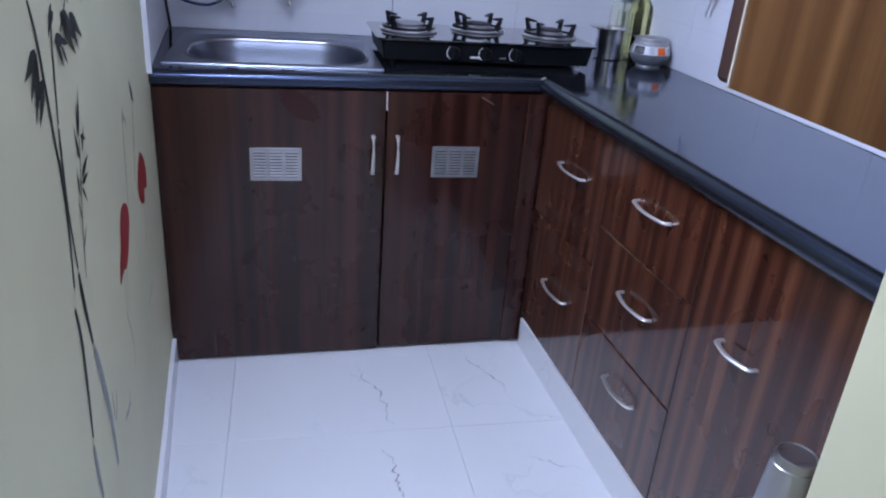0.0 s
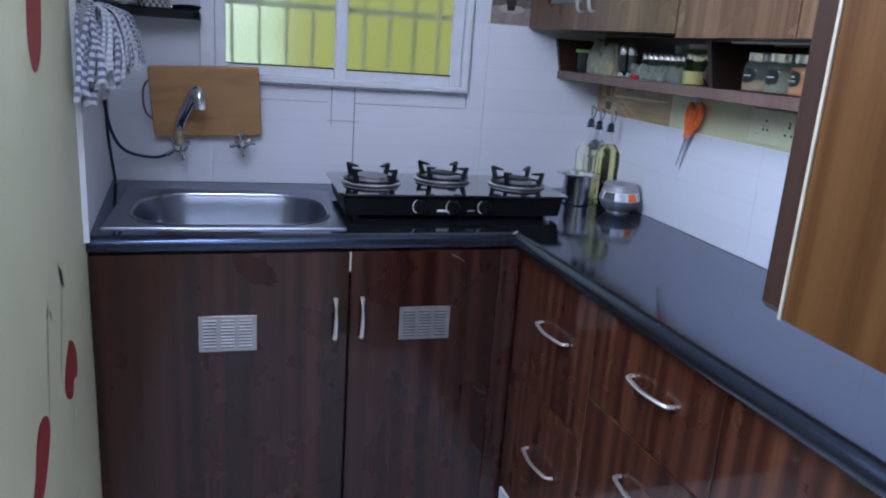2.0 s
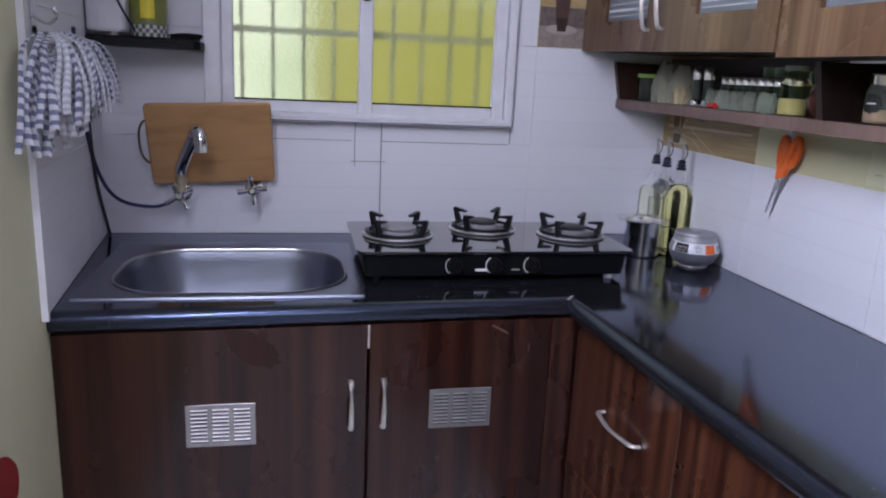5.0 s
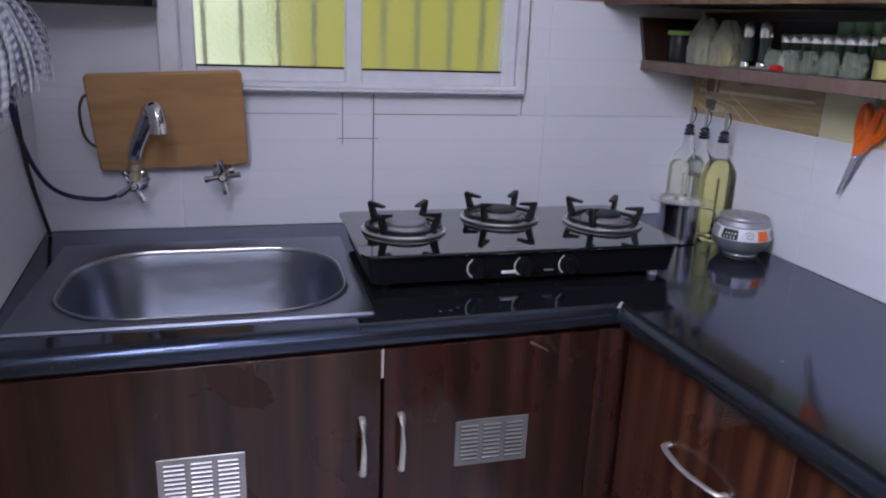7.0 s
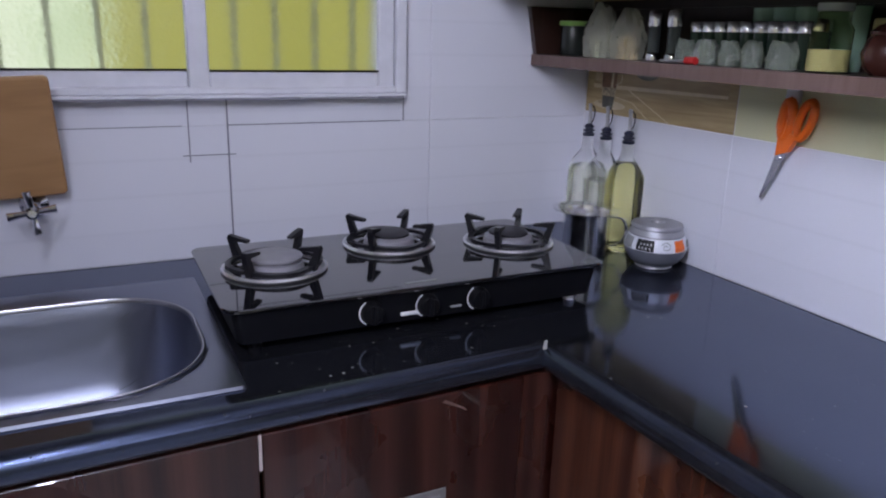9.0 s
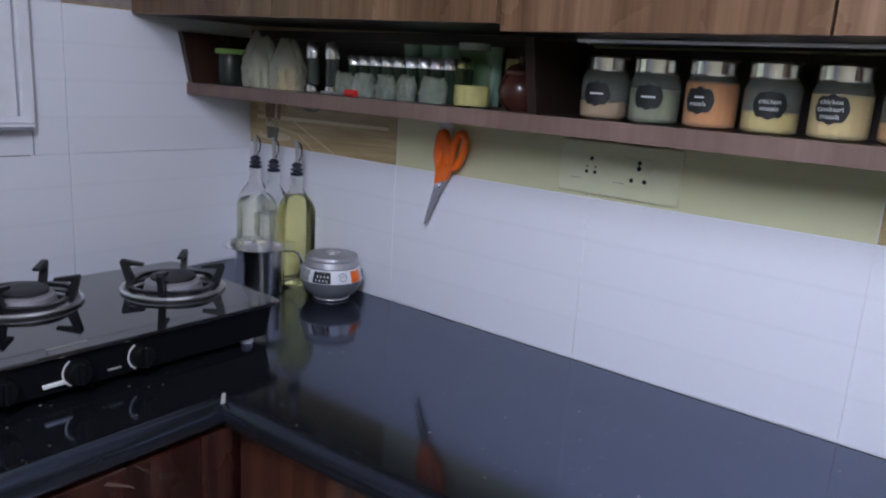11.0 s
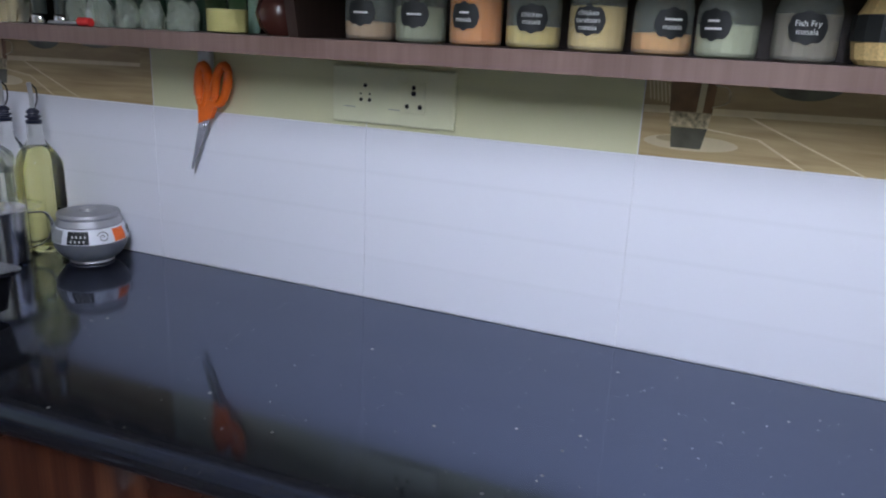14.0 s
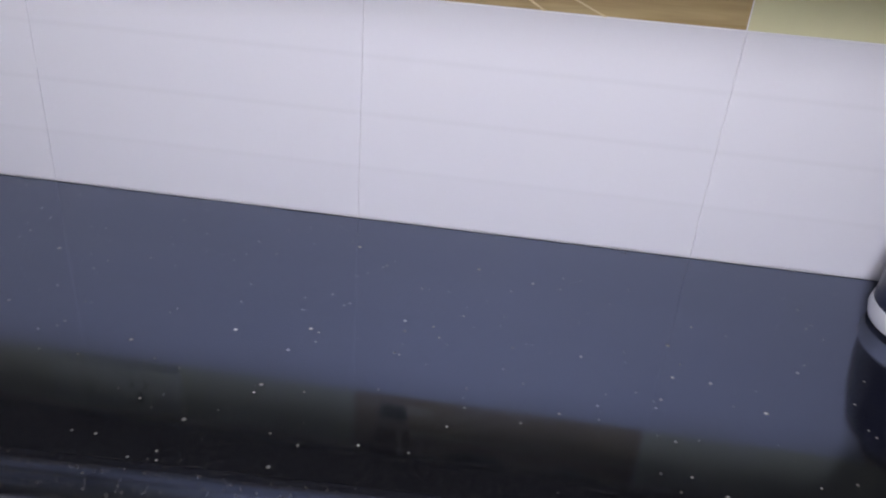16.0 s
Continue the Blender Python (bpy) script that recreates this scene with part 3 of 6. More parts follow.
for zb in (1.455, 1.71):
    part("cross_bar", box(0.202, 1.088, 3.2165, 3.222, zb - 0.009, zb + 0.009), BAR_PAINT, grille, world=True)

# ---------------------------------------------------------------- granite worktop
A, B, C = (left_x(2.41), 2.41), (1.034, 2.45), (1.108, PART_Y)
EDGE = 0.024


def inset(p, dx, dy):
    return (p[0] + dx, p[1] + dy)


worktop = thing("worktop", "polished black granite worktop with silver flecks", "worktop", (0.8, 2.7, TOP))
outer = [inset(A, 0, EDGE), inset(B, EDGE, EDGE), inset(C, EDGE, 0), (XR, PART_Y), (XR, YB - 0.0), (left_x(YB), YB)]
HOLE = (0.03, 0.566, 2.515, 2.93)
hole = [(HOLE[0], HOLE[2]), (HOLE[1], HOLE[2]), (HOLE[1], HOLE[3]), (HOLE[0], HOLE[3])]
bm = bmesh.new()
edges = []
for lp in (outer, hole):
    vs = [bm.verts.new((x, y, TOP)) for x, y in lp]
    edges += [bm.edges.new((vs[i], vs[(i + 1) % len(vs)])) for i in range(len(vs))]
bmesh.ops.triangle_fill(bm, edges=edges, use_beauty=True)
ret = bmesh.ops.extrude_face_region(bm, geom=bm.faces[:])
bmesh.ops.translate(bm, verts=[v for v in ret["geom"] if isinstance(v, bmesh.types.BMVert)], vec=(0, 0, -0.03))
part("slab", bm, GRANITE, worktop, world=True)
prof = [(-EDGE, TOP)] + [(-EDGE + EDGE * math.sin(radians(a)), TOP - 0.022 + 0.022 * math.cos(radians(a))) for a in range(6, 181, 6)] + [(-EDGE, TOP - 0.044)]
part("bullnose_edge", sweep(prof, [A, B, C]), GRANITE_EDGE, worktop, "rounded granite front edge", smooth=True, world=True)
part("joint_filler", prism([(B[0] - 0.003, B[1] - 0.003), (B[0] + 0.004, B[1] - 0.004), (B[0] + EDGE, B[1] + EDGE), (B[0] + EDGE - 0.006, B[1] + EDGE)], 0.0012, "z", TOP + 0.0003), plain("pale_joint", (0.4, 0.4, 0.38), 0.7), worktop, world=True)

# ---------------------------------------------------------------- sink
sink = thing("kitchen_sink", "stainless steel single-bowl sink set into black granite", "sink", (0.295, 2.72, TOP))
o = dict(n=8)
x0s, x1s, y0s, y1s = -0.008, 0.588, 2.49, 2.985
b0, b1, c0, c1 = 0.042, 0.556, 2.526, 2.915
loops = [round_rect(x0s, x1s, y0s, y1s, 0.006, TOP + 0.0005, 8), round_rect(x0s + 0.002, x1s - 0.002, y0s + 0.002, y1s - 0.002, 0.006, TOP + 0.005, 8),
         round_rect(b0 - 0.012, b1 + 0.012, c0 - 0.012, c1 + 0.012, 0.15, TOP + 0.004, 8), round_rect(b0, b1, c0, c1, 0.145, TOP - 0.003, 8),
         round_rect(b0 + 0.008, b1 - 0.008, c0 + 0.008, c1 - 0.008, 0.14, TOP - 0.03, 8), round_rect(b0 + 0.02, b1 - 0.02, c0 + 0.02, c1 - 0.02, 0.13, TOP - 0.14, 8),
         round_rect(b0 + 0.04, b1 - 0.04, c0 + 0.04, c1 - 0.04, 0.115, TOP - 0.17, 8), round_rect(b0 + 0.08, b1 - 0.08, c0 + 0.08, c1 - 0.08, 0.09, TOP - 0.18, 8),
         round_rect(0.27, 0.33, 2.69, 2.75, 0.029, TOP - 0.184, 8)]
part("bowl", loft(loops, True, (False, True)), SINK_STEEL, sink, smooth=True, world=True)
# Ring of paler steel, added to draw the bright highlight along the bowl's edge.
rim_loops = [round_rect(b0 + a, b1 - a, c0 + a, c1 - a, 0.147 - a, TOP + z, 10) for a, z in ((-0.003, 0.0042), (-0.0015, 0.0056), (0.001, 0.005), (0.003, 0.001), (0.003, -0.002))]
part("rolled_rim", loft(rim_loops, True, (False, False)), STEEL, sink, "paler steel rim added as the bowl's highlight line", smooth=True, world=True)
part("drain", lathe([(0.03, TOP - 0.1825), (0.028, TOP - 0.1805), (0.012, TOP - 0.181), (0.004, TOP - 0.1825)], 20, 0.3, 2.72), CHROME, sink, smooth=True, world=True)

# ---------------------------------------------------------------- base cabinets
BX0, BX1 = left_x(2.43) + 0.002, 1.066


def door_y(x):
    return 2.423 + 0.033 * x


def front_x(y):
    return 1.066 + 0.045 * (2.45 - y)


def bow_handle(parent, p0, p1, out, name="handle", label="curved satin metal handle"):
    """A bowed bar handle from p0 to p1, standing off along out."""
    p0, p1, out = Vector(p0), Vector(p1), Vector(out)
    mid = (p0 + p1) / 2
    d = (p1 - p0)
    pts = [p0, p0 + out * 0.6 + d * 0.03, p0 + out * 0.9 + d * 0.2, mid + out * 1.12, p1 + out * 0.9 - d * 0.2, p1 + out * 0.6 - d * 0.03, p1]
    bm = tube([tuple(p) for p in pts], 0.0061, 8, flat=0.62, taper=lambda t: 0.85 + 0.5 * abs(t - 0.5))
    return part(name, bm, SATIN, parent, label, smooth=True, world=True)


sink_cab = thing("sink_cabinet", "dark glossy wood-laminate two-door cabinet under the sink", "cabinet", (0.5, 2.7, 0))
part("body", box(BX0 + 0.004, 1.062, 2.485, 3.1, 0.002, 0.66), EDGE_DARK, sink_cab, world=True)


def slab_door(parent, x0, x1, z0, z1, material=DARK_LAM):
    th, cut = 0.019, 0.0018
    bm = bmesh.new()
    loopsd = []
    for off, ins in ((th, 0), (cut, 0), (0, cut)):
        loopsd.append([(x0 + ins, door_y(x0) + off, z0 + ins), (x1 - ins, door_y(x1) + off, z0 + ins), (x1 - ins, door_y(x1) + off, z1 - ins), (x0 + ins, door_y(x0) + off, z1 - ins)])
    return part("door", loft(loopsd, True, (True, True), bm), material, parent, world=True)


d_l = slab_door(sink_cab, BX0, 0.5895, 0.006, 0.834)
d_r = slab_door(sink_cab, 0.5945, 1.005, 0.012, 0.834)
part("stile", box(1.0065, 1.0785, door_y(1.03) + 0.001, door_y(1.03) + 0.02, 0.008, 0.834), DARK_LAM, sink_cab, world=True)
bow_handle(d_l, (0.556, door_y(0.556), 0.598), (0.556, door_y(0.556), 0.708), (0, -0.022, 0))
bow_handle(d_r, (0.626, door_y(0.626), 0.598), (0.626, door_y(0.626), 0.708), (0, -0.022, 0))
part("gap_filler", box(0.59, 0.594, door_y(0.59) + 0.001, door_y(0.59) + 0.004, 0.78, 0.833), plain("pale_gap_filler", (0.5, 0.42, 0.4), 0.7), sink_cab, world=True)


def vent(parent, x0, x1, z0, z1, metal):
    y = door_y((x0 + x1) / 2)
    v = part("vent", box(x0, x1, y - 0.0028, y + 0.0005, z0, z1, 0.001), metal, parent, "louvred aluminium air vent", world=True)
    w = (x1 - x0 - 0.042) / 3
    for c in range(3):
        a = x0 + 0.011 + c * (w + 0.01)
        for r in range(9):
            zc = z0 + 0.013 + r * (z1 - z0 - 0.026) / 8
            bm = box(a, a + w, y - 0.0034, y - 0.0029, zc - 0.0028, zc + 0.0028)
            part("slot", bm, DARKHOLE, v, world=True)
            lip = loft([[(a, y - 0.0035, zc + 0.0032), (a + w, y - 0.0035, zc + 0.0032), (a + w, y - 0.0035, zc + 0.0012), (a, y - 0.0035, zc + 0.0012)],
                        [(a, y - 0.0062, zc + 0.001), (a + w, y - 0.0062, zc + 0.001), (a + w, y - 0.006, zc), (a, y - 0.006, zc)]])
            part("louvre", lip, metal, v, world=True)


vent(d_l, 0.216, 0.357, 0.577, 0.672, VENT_M)
vent(d_r, 0.729, 0.871, 0.584, 0.678, plain("dull_vent_metal", (0.24, 0.235, 0.24), 0.5, 0.5))

random.seed(21)
blot = []
for k in range(30):
    a = 2 * math.pi * k / 30
    bx = 0.35 + (0.05 + 0.012 * random.random()) * math.cos(a)
    blot.append((bx, min(0.8325, 0.794 + (0.032 + 0.01 * random.random()) * math.sin(a) - 0.5 * (bx - 0.35))))
bm = bmesh.new()
bm.faces.new([bm.verts.new((x, door_y(x) - 0.0004, z)) for x, z in blot])
part("water_stain", bm, laminate("stained_laminate", [(0.3, (0.016, 0.0032, 0.0024)), (0.7, (0.036, 0.0085, 0.006))], rough=0.3, coat=0.42, coat_rough=0.03, gloss=0.15), d_l, "dark red water stain on the laminate", world=True)
RIGHT_TOP = 0.834


def front_panel(parent, ya, yb, za, zb, name="drawer_front"):
    """A laminate front between two y (ya > yb) and two heights on the slanting side run."""
    loopsd = []
    th, cut = 0.019, 0.0018
    for off, ins in ((th, 0), (cut, 0), (0, cut)):
        loopsd.append([(front_x(ya) + off, ya - ins, za + ins), (front_x(yb) + off, yb + ins, za + ins), (front_x(yb) + off, yb + ins, zb - ins), (front_x(ya) + off, ya - ins, zb - ins)])
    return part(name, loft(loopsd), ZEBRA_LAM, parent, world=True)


def side_unit(name, label, ya, yb, zs, handles):
    u = thing(name, label, "cabinet", (1.3, (ya + yb) / 2, 0))
    g = 0.0014
    part("body", prism([(front_x(ya) + 0.03, ya - 0.002), (front_x(yb) + 0.03, yb + 0.002), (XR - 0.01, yb + 0.002), (XR - 0.01, ya - 0.002)], 0.745, "z", 0.1), EDGE_DARK, u, world=True)
    for za, zb in zip(zs, zs[1:]):
        f = front_panel(u, ya - g, yb + g, za + g, zb - g)
        for h0, h1, hz in handles:
            if za < hz < zb:
                bow_handle(f, (front_x(h0), h0, hz), (front_x(h1), h1, hz), (-0.024, 0, 0))
    return u


side_unit("drawer_cabinet", "glossy zebra-wood laminate cabinet with two drawers", 2.452, 2.022, (0.104, 0.484, RIGHT_TOP), [(2.29, 2.138, 0.684), (2.29, 2.138, 0.318)])
side_unit("drawer_cabinet", "glossy zebra-wood laminate cabinet with three drawers", 2.022, 1.585, (0.104, 0.357, 0.607, RIGHT_TOP), [(1.855, 1.716, 0.735), (1.851, 1.714, 0.505), (1.846, 1.71, 0.274)])
side_unit("drawer_cabinet", "glossy zebra-wood laminate cabinet with one deep front", 1.585, PART_Y + 0.004, (0.104, RIGHT_TOP), [(1.472, 1.369, 0.602)])
tagged(part("kickboard", prism([(front_x(2.45) - 0.004, 2.438), (front_x(PART_Y) - 0.004, PART_Y + 0.002), (front_x(PART_Y) + 0.02, PART_Y + 0.002), (front_x(2.45) + 0.02, 2.438)], 0.102, "z", 0.0005), MARBLE), "pale marble plinth under the drawers", "plinth", kind="structure")
part("support_strip", prism([(front_x(2.4) + 0.004, 2.44), (front_x(PART_Y) + 0.004, PART_Y + 0.004), (XR - 0.02, PART_Y + 0.004), (XR - 0.02, 2.44)], 0.004, "z", 0.8455), EDGE_DARK, worktop, world=True)

# ---------------------------------------------------------------- gas hob
hob = thing("gas_hob", "black glass-topped three-burner gas hob on the granite", "gas hob", (0.915, 2.76, TOP))
hx0, hx1, hy0, hy1, hz = 0.577, 1.256, 2.587, 2.938, 0.956
part("glass_top", loft([round_rect(hx0 + 0.002, hx1 - 0.002, hy0 + 0.002, hy1 - 0.002, 0.02, hz - 0.007, 5), round_rect(hx0, hx1, hy0, hy1, 0.022, hz - 0.005, 5),
                        round_rect(hx0, hx1, hy0, hy1, 0.022, hz - 0.002, 5), round_rect(hx0 + 0.002, hx1 - 0.002, hy0 + 0.002, hy1 - 0.002, 0.02, hz, 5)]), BLACK_GLASS, hob, world=True)
part("body", loft([round_rect(hx0 + 0.022, hx1 - 0.02, hy0 + 0.018, hy1 - 0.015, 0.012, TOP + 0.014, 4), round_rect(hx0 + 0.012, hx1 - 0.012, hy0 + 0.01, hy1 - 0.01, 0.014, hz - 0.0072, 4)]), BLACK, hob, world=True)
for fx, fy in ((hx0 + 0.05, hy0 + 0.04), (hx1 - 0.05, hy0 + 0.04), (hx0 + 0.05, hy1 - 0.04), (hx1 - 0.05, hy1 - 0.04)):
    part("foot", lathe([(0.011, TOP + 0.0003), (0.011, TOP + 0.004), (0.009, TOP + 0.0145)], 12, fx, fy), WHITE_PL if fx > 1 and fy < 2.7 else BLACK, hob, world=True)
for k, (bx, by) in enumerate(((0.693, 2.765), (0.93, 2.838), (1.153, 2.768))):
    tray = part("drip_ring", lathe([(0.086, hz + 0.0004), (0.089, hz + 0.004), (0.086, hz + 0.007), (0.08, hz + 0.0055), (0.074, hz + 0.0015)], 32, bx, by, cap=(False, False)), DRIP, hob, "polished steel drip ring", smooth=True, world=True)
    part("burner_base", lathe([(0.05, hz + 0.0005), (0.047, hz + 0.014), (0.04, hz + 0.018)], 24, bx, by), BURNER, hob, smooth=True, world=True)
    big = 1.12 if k == 0 else 0.92
    part("burner_cap", lathe([(0.034 * big, hz + 0.0182), (0.042 * big, hz + 0.02), (0.042 * big, hz + 0.0235), (0.036 * big, hz + 0.0262), (0.012, hz + 0.0268)], 24, bx, by), BURNER if k == 0 else BURNER_DARK, hob, "pale ridged burner cap" if k == 0 else "", smooth=True, world=True)
    sup = bmesh.new()
    n = 28
    sq = lambda a: 0.075 * (1 + 0.05 * math.cos(4 * a))
    rings = [[(bx + (sq(2 * math.pi * i / n) + dr) * math.cos(2 * math.pi * i / n), by + (sq(2 * math.pi * i / n) + dr) * math.sin(2 * math.pi * i / n), hz + zz) for i in range(n)] for dr, zz in ((-0.006, 0.0085), (0.004, 0.0085), (0.004, 0.015), (-0.006, 0.015), (-0.006, 0.0085))]
    loft(rings, True, (False, False), sup)
    part("pan_support", sup, IRON, hob, "black enamelled pan support", world=True)
    for q in range(4):
        a = radians(45 + 90 * q)
        u = Vector((math.cos(a), math.sin(a), 0))
        w = Vector((-u.y, u.x, 0)) * 0.005
        c = Vector((bx, by, hz))
        outline = [(0.079, 0.006), (0.09, 0.045), (0.087, 0.05), (0.05, 0.0435), (0.05, 0.039), (0.077, 0.039), (0.064, 0.01)]
        part("prong", loft([[c + u * r + Vector((0, 0, z)) + w * s for r, z in outline] for s in (-1, 1)]), IRON, hob, world=True)
ky = 2.6
for kx in (0.805, 0.902, 0.996):
    knob = part("knob", loft([[(kx + r * math.cos(2 * math.pi * i / 24), ky + yy, 0.921 + r * math.sin(2 * math.pi * i / 24)) for i in range(24)] for r, yy in ((0.019, 0.003), (0.019, -0.006), (0.0165, -0.016), (0.015, -0.018))]), BLACK, hob, smooth=True, world=True)
    arc = [(kx - 0.021 * math.cos(radians(a)), ky - 0.0055, 0.921 + 0.021 * math.sin(radians(a))) for a in range(-60, 61, 20)]
    part("dial_mark", tube(arc, 0.0011, 6), CHALK, knob, "white dial mark", world=True)
    part("grip", box(kx - 0.0035, kx + 0.0035, ky - 0.024, ky - 0.0165, 0.905, 0.937, 0.0015), BLACK, knob, world=True)
    part("spark_mark", box(kx + 0.026, kx + 0.029, ky - 0.0005, ky + 0.004, 0.933, 0.937), CHALK, hob, world=True)
part("badge", box(0.857, 0.893, ky - 0.001, ky + 0.004, 0.905, 0.911, 0.001), CHALK, hob, "plain white maker badge", world=True)
part("badge", box(0.947, 0.967, ky - 0.001, ky + 0.004, 0.907, 0.91, 0.0005), GREY_PRINT, hob, "small grey badge", world=True)
part("badge", box(0.868, 0.925, hy0 + 0.022, hy0 + 0.029, hz + 0.0002, hz + 0.0007), GREY_PRINT, hob, "faint grey badge on the glass", world=True)

# ---------------------------------------------------------------- taps, board, hose
def cross_handle(parent, c, tilt):
    c = Vector(c)
    h = part("cross_handle", lathe([(0.009, -0.012), (0.011, -0.006), (0.0115, 0.006), (0.007, 0.011)], 14), CHROME, parent, smooth=True)
    h.matrix_basis = parent.matrix_basis.inverted() @ (Matrix.Translation(c) @ pose(0, 0, 0, 90, 0, 0))
    for k in range(4):
        a = radians(tilt + 90 * k)
        arm = tube([(0.008 * math.cos(a), 0.008 * math.sin(a), 0), (0.024 * math.cos(a), 0.024 * math.sin(a), 0.001), (0.04 * math.cos(a), 0.04 * math.sin(a), 0.0005)], 0.0068, 8, taper=lambda t: 0.75 + 0.4 * t)
        part("arm", arm, CHROME, h, smooth=True)
    return h


def bib_tap(name, label, x, z, tilt, spout):
    t = thing(name, label, "tap", (x, YB, z))
    flange = [[(x + r * math.cos(2 * math.pi * i / 20), yy, z + r * math.sin(2 * math.pi * i / 20)) for i in range(20)] for r, yy in ((0.026, YB - 0.001), (0.025, YB - 0.008), (0.014, YB - 0.012), (0.013, YB - 0.05), (0.015, YB - 0.055), (0.012, YB - 0.066))]
    part("valve_body", loft(flange), CHROME, t, smooth=True, world=True)
    cross_handle(t, (x, YB - 0.08, z), tilt)
    if spout:
        part("collar", lathe([(0.013, z + 0.006), (0.013, z + 0.03), (0.017, z + 0.034), (0.017, z + 0.046), (0.013, z + 0.05), (0.015, z + 0.072)], 18, x + 0.004, YB - 0.06), plain("brass_collar", (0.5, 0.44, 0.32), 0.3, 0.9), t, smooth=True, world=True)
        bx, by, bz = x + 0.004, YB - 0.06, z + 0.07
        part("spout", tube([(bx, by, bz - 0.004), (bx + 0.008, by - 0.015, bz + 0.02), (bx + 0.04, by - 0.068, bz + 0.085), (bx + 0.05, by - 0.09, bz + 0.108), (bx + 0.062, by - 0.11, bz + 0.108), (bx + 0.067, by - 0.118, bz + 0.08)], 0.0175, 14), CHROME, t, "chrome swivel spout", smooth=True, world=True)
        part("aerator", lathe([(0.0172, bz + 0.062), (0.0172, bz + 0.084), (0.0165, bz + 0.088)], 16, bx + 0.067, by - 0.118), CHROME, t, smooth=True, world=True)
    return t


bib_tap("sink_tap", "chrome wall tap with cross handle and swivel spout", 0.134, 1.0, 30, True)
bib_tap("stop_valve", "chrome wall stop valve with cross handle", 0.326, 1.018, 8, False)

board = thing("cutting_board", "bamboo cutting board with a metal handle leaning on the wall", "cutting board", (0.21, YB - 0.022, 1.03))
board.matrix_basis = pose(0.224, 3.084, 1.036, 14, -2.6, 0)
part("plank", loft([round_rect(-0.157, 0.157, 0.0, 0.214, 0.008, 0.0, 4), round_rect(-0.16, 0.16, -0.003, 0.217, 0.01, 0.003, 4), round_rect(-0.16, 0.16, -0.003, 0.217, 0.01, 0.013, 4), round_rect(-0.157, 0.157, 0.0, 0.214, 0.008, 0.016, 4)]), BAMBOO, board)
for c in board.children:
    c.data.transform(Matrix.Scale(1.015, 4))
    c.data.transform(Matrix(((1, 0, 0, 0), (0, 0, 1, 0), (0, 1, 0, 0), (0, 0, 0, 1))))
    c.data.flip_normals()
part("handle", tube([(-0.158, 0.008, 0.055), (-0.168, 0.006, 0.06), (-0.182, 0.005, 0.085), (-0.182, 0.005, 0.14), (-0.17, 0.006, 0.17), (-0.158, 0.008, 0.175)], 0.0032, 8, per=5), plain("brown_metal", (0.13, 0.075, 0.05), 0.45, 0.5), board, "dark bent-metal side handle", smooth=True)

hose = tagged(part("water_hose", tube([(left_x(2.8) + 0.012, 2.8, 1.42), (left_x(2.87) + 0.012, 2.87, 1.2), (left_x(2.98) + 0.02, 2.98, 1.06), (-0.02, 3.06, 0.985), (0.06, 3.085, 0.963), (0.112, 3.075, 0.982)], 0.0048, 8), plain("navy_hose", (0.014, 0.02, 0.1), 0.4), smooth=True), "thin black hose looping from the wall to the tap", "hose")
hose_2 = tagged(part("drain_hose", tube([(left_x(2.86) + 0.02, 2.86, 1.24), (left_x(2.95) + 0.014, 2.95, 1.06), (-0.058, 3.09, 0.884)], 0.0045, 8), plain("dark_grey_hose", (0.03, 0.03, 0.04), 0.5), smooth=True), "thin dark hose hanging down behind the sink", "hose")

# ---------------------------------------------------------------- corner shelf and what stands on it
shelf_c = thing("corner_shelf", "small black wall shelf above the sink", "shelf", (0.05, 3.05, 1.39))
part("board", prism([(left_x(2.95) + 0.009, 2.95), (0.19, 2.99), (0.205, 3.005), (0.205, YB - 0.001), (left_x(YB) + 0.009, YB - 0.001)], 0.02, "z", 1.386), BLACK, shelf_c, world=True)
part("lip", tube([(left_x(2.95) + 0.012, 2.953, 1.409), (0.19, 2.993, 1.409), (0.203, 3.008, 1.409)], 0.003, 6, per=1), BLACK, shelf_c, world=True)
jug = thing("dish_soap_dispenser", "white plastic dispenser with a small spout on the shelf", "dispenser", (0.0, 2.99, 1.4065))
part("body", loft([round_rect(-0.052, 0.03, -0.03, 0.04, 0.012, 0.014, 4), round_rect(-0.056, 0.034, -0.034, 0.044, 0.014, 0.02, 4), round_rect(-0.056, 0.036, -0.034, 0.046, 0.014, 0.16, 4), round_rect(-0.05, 0.03, -0.03, 0.04, 0.014, 0.17, 4)]), WHITE_PL, jug)
part("spout", lathe([(0.011, 0.0), (0.012, 0.004), (0.012, 0.0145)], 14, 0.004, -0.008), WHITE_PL, jug, smooth=True)
part("strap", tube([(-0.02, -0.037, 0.17), (0.02, -0.04, 0.09), (0.055, -0.03, 0.02)], 0.003, 6), NAVY, jug, "dark blue cord", smooth=True)
tub = thing("utensil_tub", "yellow and olive tub with a checked band", "container", (0.077, 3.035, 1.4065))
part("base_band", lathe([(0.042, 0.0), (0.044, 0.004), (0.0445, 0.036)], 24), plain("dark_band_print", (0.1, 0.105, 0.11), 0.5), tub, "dark band", smooth=True)
checks = bmesh.new()
for row in range(3):
    for k in range(32):
        if (k + row) % 2 == 0:
            a0, a1, zc = 2 * math.pi * k / 32, 2 * math.pi * (k + 1) / 32, 0.006 + 0.0095 * row
            checks.faces.new([checks.verts.new((0.0452 * math.cos(a), 0.0452 * math.sin(a), z)) for a, z in ((a0, zc), (a1, zc), (a1, zc + 0.0095), (a0, zc + 0.0095))])
